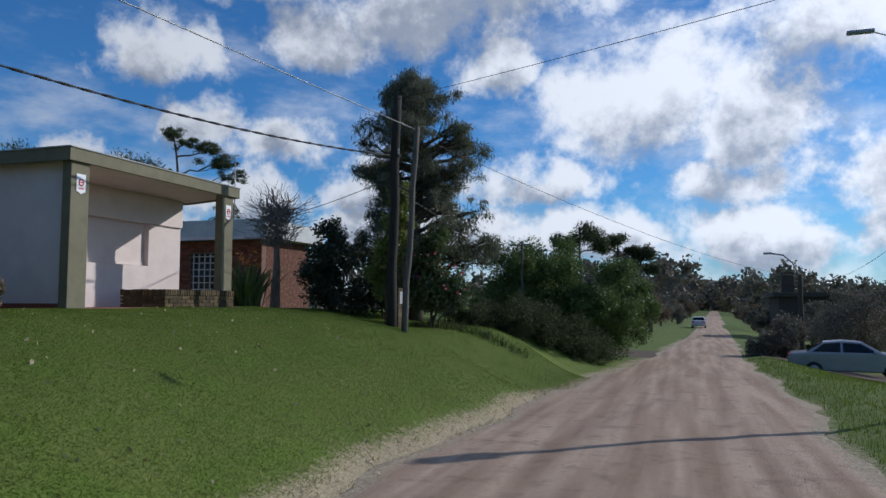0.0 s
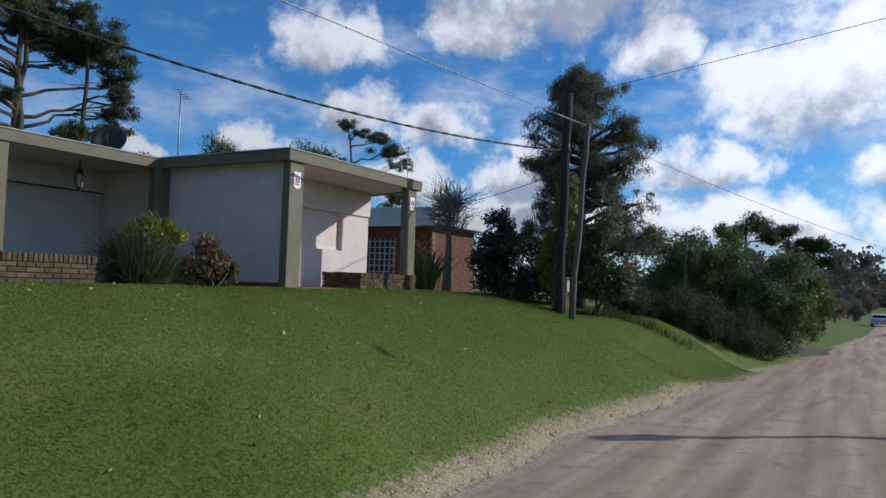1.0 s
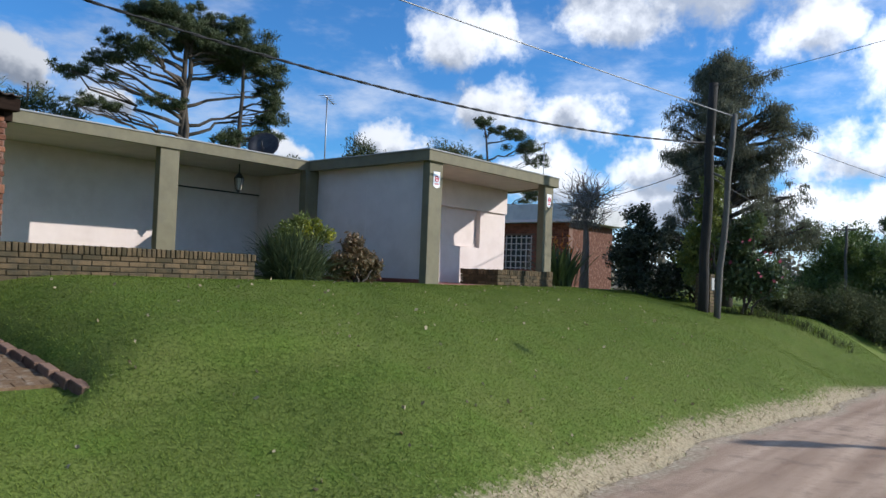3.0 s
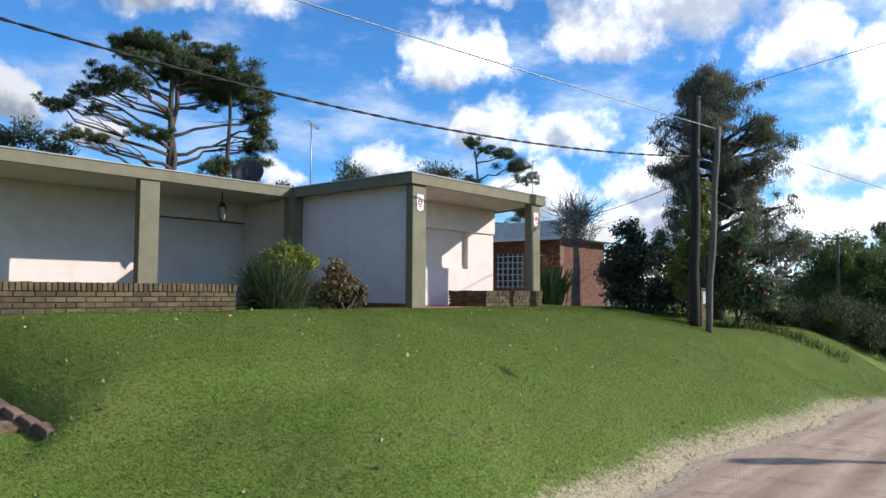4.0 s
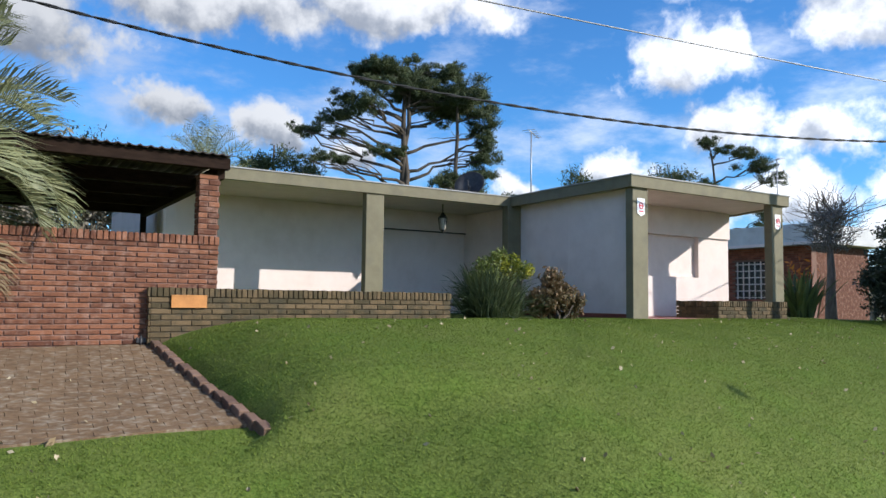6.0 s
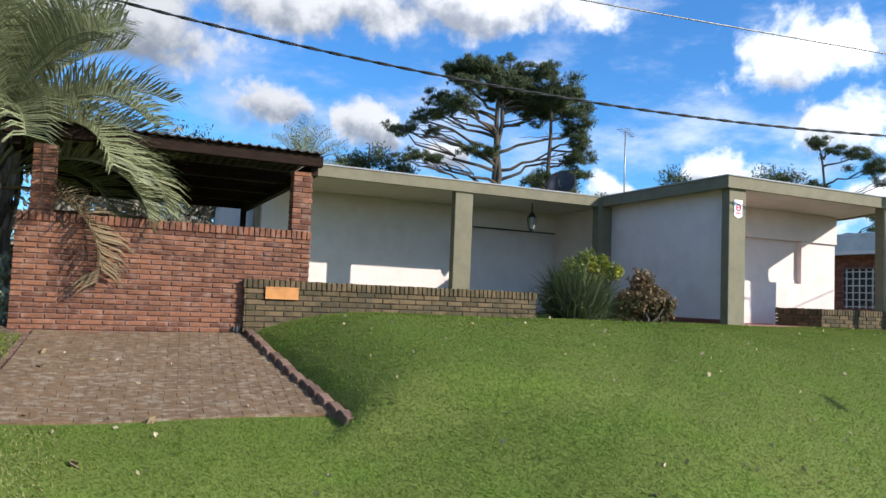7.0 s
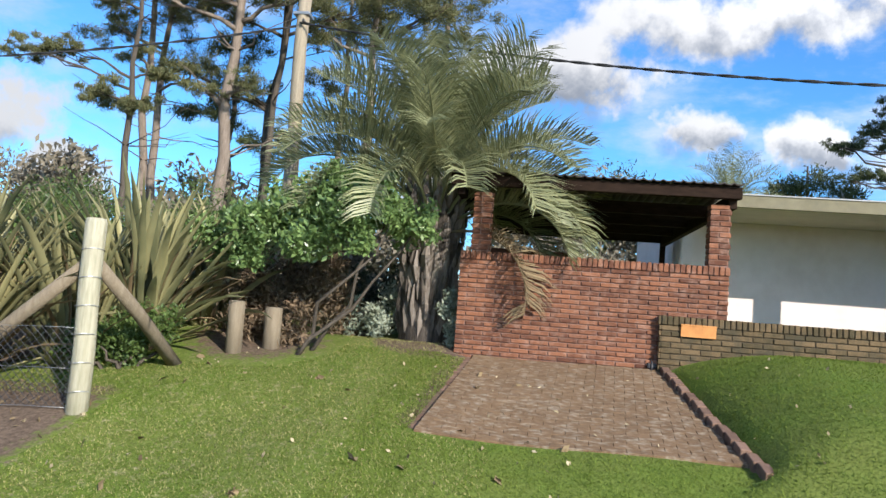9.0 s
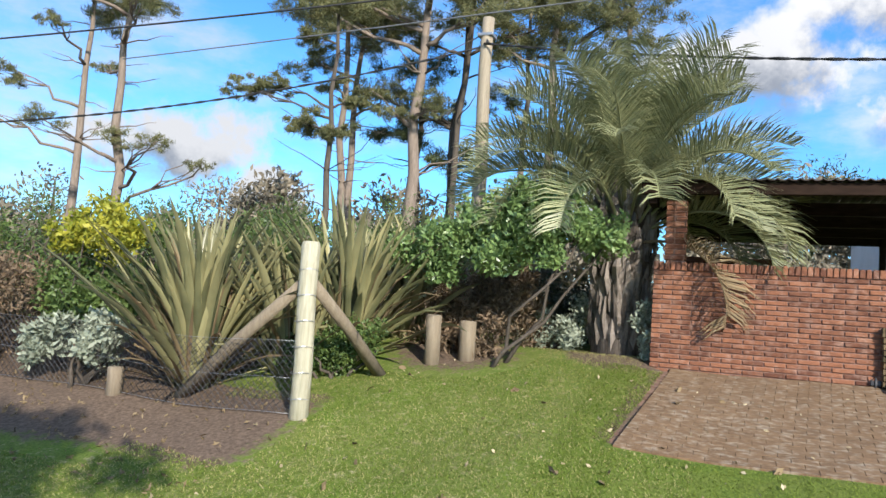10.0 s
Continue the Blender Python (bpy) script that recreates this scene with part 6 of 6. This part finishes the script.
woods = leaves("distant_woods", cl, 66000, 1.7, M["l_wood"], None, 0.7, seed=3, shell=0.6)
tagged(woods, "dark wooded rise closing the distance", "woods", kind="stuff")
cl = [(rng.uniform(-120, -34), rng.uniform(-90, 120), rng.uniform(0.5, 5.6), rng.uniform(2.0, 3.4)) for _ in range(330)]
woods = leaves("distant_woods", cl, 26000, 0.85, M["l_wood"], None, 0.6, seed=5, shell=0.6)
tagged(woods, "dark scattered woods behind the houses", "woods", kind="stuff")


# ==== vehicles ====
def saloon(x, y, turn, paint, label, length=4.4):
    z0 = gz(x, y)
    c = base("car", x, y, z0, label, "car", turn=turn)
    k = length / 4.4
    prof = [(-2.18, 0.42), (-2.2, 0.72), (-2.12, 0.92), (-1.55, 0.97), (-0.95, 1.36), (-0.3, 1.43), (0.35, 1.38), (1.05, 0.98), (1.75, 0.88), (2.12, 0.72), (2.18, 0.45), (2.05, 0.28), (-2.05, 0.28)]
    bm = bmesh.new()
    rings = []
    for w, sc in ((-0.84, 0.985), (-0.78, 1.0), (0.78, 1.0), (0.84, 0.985)):
        ring = []
        for px, pz in prof:
            pinch = 1 - 0.22 * max(0.0, (pz - 0.95) / 0.48)
            ring.append(bm.verts.new((px * k * sc, w * pinch, pz)))
        rings.append(ring)
    m = len(prof)
    for a, b in zip(rings, rings[1:]):
        for i in range(m):
            bm.faces.new((a[i], a[(i + 1) % m], b[(i + 1) % m], b[i]))
    bm.faces.new(rings[0][::-1])
    bm.faces.new(rings[-1])
    body = part("body", bm, paint, c)
    bv = body.modifiers.new("round", "BEVEL")
    bv.width, bv.segments, bv.limit_method = 0.05, 3, "ANGLE"
    for s in (-1, 1):
        for pts in (((-1.35, 1.0), (-0.92, 1.31), (-0.38, 1.36), (-0.38, 1.0)), ((-0.30, 1.0), (-0.30, 1.36), (0.30, 1.32), (0.85, 1.0))):
            bm = bmesh.new()
            vs = [bm.verts.new((px * k, s * (0.845 * (1 - 0.22 * max(0.0, (pz - 0.95) / 0.48)) + 0.006), pz)) for px, pz in pts]
            bm.faces.new(vs)
            bmesh.ops.solidify(bm, geom=bm.faces[:], thickness=0.008)
            part("side_window", bm, M["glass"], c, "dark side window")
    for pts, nm in ((((1.02, 0.99), (0.38, 1.375)), "windscreen"), (((-1.5, 0.985), (-0.97, 1.345)), "rear_window")):
        bm = bmesh.new()
        (ax, az), (bx, bz) = pts
        dx = 0.012 if ax > 0 else -0.012
        bm.faces.new([bm.verts.new(p) for p in (((ax + dx) * k, -0.72, az + 0.01), ((ax + dx) * k, 0.72, az + 0.01), ((bx + dx) * k, 0.6, bz + 0.012), ((bx + dx) * k, -0.6, bz + 0.012))])
        bmesh.ops.solidify(bm, geom=bm.faces[:], thickness=0.008)
        part(nm, bm, M["glass"], c)
    for wx in (-1.3, 1.32):
        for s in (-1, 1):
            w = rod("wheel", [(wx * k, s * 0.66, 0.31), (wx * k, s * 0.86, 0.31)], 0.31, M["rubber"], c, sides=24)
            rod("rim", [(wx * k, s * 0.85, 0.31), (wx * k, s * 0.875, 0.31)], [0.2, 0.17], M["galv"], w, sides=18)
    for s in (-1, 1):
        boxed("tail_light", (-2.21 * k, -2.12 * k, s * 0.62 - 0.16, s * 0.62 + 0.16, 0.72, 0.88), M["signred"], c, bevel=0.01)
        boxed("headlight", (2.06 * k, 2.16 * k, s * 0.6 - 0.18, s * 0.6 + 0.18, 0.62, 0.76), M["lampglass"], c, bevel=0.01)
        boxed("wing_mirror", (0.72 * k, 0.84 * k, s * 0.92 - 0.08, s * 0.92 + 0.08, 0.95, 1.07), paint, c, bevel=0.02)
    return c


saloon(6.2, 33.1, -8, M["carpaint"], "blue-grey saloon car parked on the grass verge")
saloon(1.75, 100, 88, M["carwhite"], "small pale car parked on the far road edge", 3.9)

# house roofline and chimney across the road
rh = base("far_house", 0, 0, 0, "low far house with a dark chimney among trees", "house")
boxed("wall", (8, 18, 72, 80, -1.6, 2.2), M["barkdark"], rh)
boxed("roof", (7.5, 18.5, 71.5, 80.5, 2.2, 2.6), M["barkdark"], rh, bevel=0.03)
boxed("chimney", (8.4, 9.4, 73, 74, 2.2, 4.4), M["barkdark"], rh, bevel=0.03)

# roadside tree that shades the grass
tree("roadside_tree", 4.3, 1.5, 6.4, 0.14, [(-0.4, -0.2, 6.2, 0.9), (0.5, 0.4, 6.5, 0.9), (-0.2, 0.7, 5.7, 0.8)], 3000, 0.16, M["l_box"], M["bark"], "leafy tree on the verge across the road", "roadside trees", 400, aspect=0.4)

# ==== lawn detail ====
rng = np.random.default_rng(12)


from mathutils.bvhtree import BVHTree
GROUND_V = [v.co.copy() for v in ground.data.vertices]
GROUND_F = [tuple(p.vertices) for p in ground.data.polygons]


def turf(count, x0, x1, y0, y1, height, seed, mat="l_grass"):
    r = np.random.default_rng(seed)
    sheet = BVHTree.FromPolygons(GROUND_V, GROUND_F)
    px, py = r.uniform(x0, x1, count), r.uniform(y0, y1, count)
    keep, lay = [], []
    for i in range(count):
        x, y = px[i], py[i]
        d = road_mid(y) - road_half(y) - x
        if d < 0.15 + 0.5 * r.random() ** 2 or (x < -6.2 and drive_side(x) - 0.06 < y < drive_edge(x) + 0.1 and x > -9.6) or (x < -8.95 and -0.6 < y < 6.3) or x < -9.0 and y > 9.6:
            continue
        if math.hypot(x + 9, y + 3.1) < 1.2 or (y < -3.6 and x > -6.6 and d > 2.2) or y < -5.0 and x < -4.6:
            continue
        met, tilt = sheet.ray_cast(Vector((x, y, 9.0)), Vector((0, 0, -1)))[:2]
        lay.append(tuple(tilt if tilt.z > 0 else -tilt) if tilt else (0.0, 0.0, 1.0))
        keep.append((x, y, max(met.z if met else -9, gz(x, y) - 0.01)))
    p = np.array(keep)
    n = len(p)
    a = r.uniform(0, 2 * math.pi, n)
    out = np.stack([np.cos(a), np.sin(a), np.zeros(n)], 1)
    side = np.stack([-np.sin(a), np.cos(a), np.zeros(n)], 1)
    h = (height * r.uniform(0.5, 1.2, n))[:, None]
    w = (0.0025 + 0.003 * r.random(n))[:, None]
    lean = (0.7 + 1.8 * r.random(n))[:, None]
    p = p + np.array([0, 0, 0.001])
    b0, b1 = p - side * w, p + side * w
    rise = np.array(lay)
    out = out - rise * np.sum(out * rise, 1)[:, None]
    tip = p + out * h * lean + rise * h
    ob = numpy_mesh("grass", np.stack([b1, b0, tip], 1).reshape(-1, 3), np.arange(n * 3).reshape(-1, 3), M[mat])
    return ob


g = turf(520000, -9.0, -2.2, -1.0, 21.5, 0.017, 1)
g2 = turf(70000, -10.0, -2.6, -6.5, 0.2, 0.016, 2, "l_drygrass")
tagged(g2, "thin dry patches in the mown grass", "grass", kind="stuff")
g3 = turf(110000, -9.0, -2.6, -6.5, -0.4, 0.016, 3)
tagged(g3, "short mown grass beside the driveway", "grass", kind="stuff")
rv2 = np.random.default_rng(31)
wx, wy = rv2.uniform(0, 6.5, 26000), rv2.uniform(9, 33, 26000)
pts = np.array([(road_mid(b) + road_half(b) + 0.15 + a, b, gz(road_mid(b) + road_half(b) + 0.15 + a, b)) for a, b in zip(wx, wy)])
ang = rv2.uniform(0, 6.283, len(pts))
sd = np.stack([-np.sin(ang), np.cos(ang), 0 * ang], 1) * 0.009
tipv = pts + np.stack([np.cos(ang) * 0.03, np.sin(ang) * 0.03, rv2.uniform(0.03, 0.11, len(pts))], 1)
vg = numpy_mesh("verge_grass", np.stack([pts - sd, pts + sd, tipv], 1).reshape(-1, 3), np.arange(len(pts) * 3).reshape(-1, 3), M["l_grass"])
tagged(vg, "rough tufted grass on the road verge", "grass", kind="stuff")
tagged(g, "short mown grass blades on the lawn", "grass", kind="stuff")
hum = base("long_grass", 0, 0, 0, "tufts of long rough grass along the bank", "grass")
for i in range(30):
    u = i / 29
    hx, hy = -6.1 + 2.3 * u, 17.3 + 2.6 * u + 0.2 * math.sin(i * 1.9)
    blades("tuft", (hx, hy, gz(hx, hy) - 0.02), 24, 0.2 + 0.1 * math.sin(u * 3.1), 0.02, M["l_juniper"] if i % 4 else M["l_grass"], hum, 200 + i, 1.3, 1.0, 0.22, 0.2, 3)
pos = []
while len(pos) < 900:
    x, y = rng.uniform(-8.6, -2.5), rng.uniform(-4.2, 14)
    pos.append((x, y, gz(x, y) + 0.015, 0.02))
lit = leaves("leaf_litter", pos, 520, 0.05, M["litter"], None, 0.55, seed=9)
tagged(lit, "scattered pale fallen leaves on the grass", "leaves", kind="stuff")
pos = []
for _ in range(420):
    x, y = rng.uniform(-6.9, -4.3), rng.uniform(-9.0, -3.7)
    pos.append((x, y, gz(x, y) + 0.015, 0.03))
sl = leaves("soil_litter", pos, 900, 0.06, M["l_dead"], None, 0.3, seed=29)
tagged(sl, "brown twigs and leaf litter on bare soil", "litter", kind="stuff")
pos = []
for _ in range(70):
    x, y = rng.uniform(-8.2, -3.4), rng.uniform(-4.0, 1.0)
    pos.append((x, y, gz(x, y) + 0.02, 0.02))
bl = leaves("fallen_leaf_scatter", pos, 70, 0.10, M["l_dead"], None, 0.6, seed=19)
tagged(bl, "dry brown fallen leaves on the grass", "leaves", kind="stuff")
cl = []
for _ in range(260):
    y = rng.uniform(1, 22)
    x = road_mid(y) - road_half(y) - abs(rng.normal(0, 0.16)) + 0.05
    cl.append((x, y, gz(x, y) + 0.02, 0.06))
fr = leaves("dry_fringe", cl, 2600, 0.05, M["litter"], None, 0.14, seed=10)
tagged(fr, "dry straw-coloured grass fringe along the road", "dry grass", kind="stuff")
stv, stf = [], []
for _ in range(900):
    y = rng.uniform(2, 26)
    x = road_mid(y) + road_half(y) * rng.uniform(-1.05, 1.05)
    s = rng.uniform(0.004, 0.014)
    z = road_z(y) + 0.05 * (1 - ((x - road_mid(y)) / road_half(y)) ** 2) + 0.01
    o = len(stv)
    stv += [(x - s, y, z), (x, y - s, z), (x + s, y, z), (x, y + s, z), (x + s * 0.2, y, z + s)]
    stf += [(o, o + 1, o + 4), (o + 1, o + 2, o + 4), (o + 2, o + 3, o + 4), (o + 3, o, o + 4)]
pb = mesh_object("gravel", stv, stf, M["pebble"])
tagged(pb, "loose gravel scattered on the dirt road", "gravel", kind="stuff")
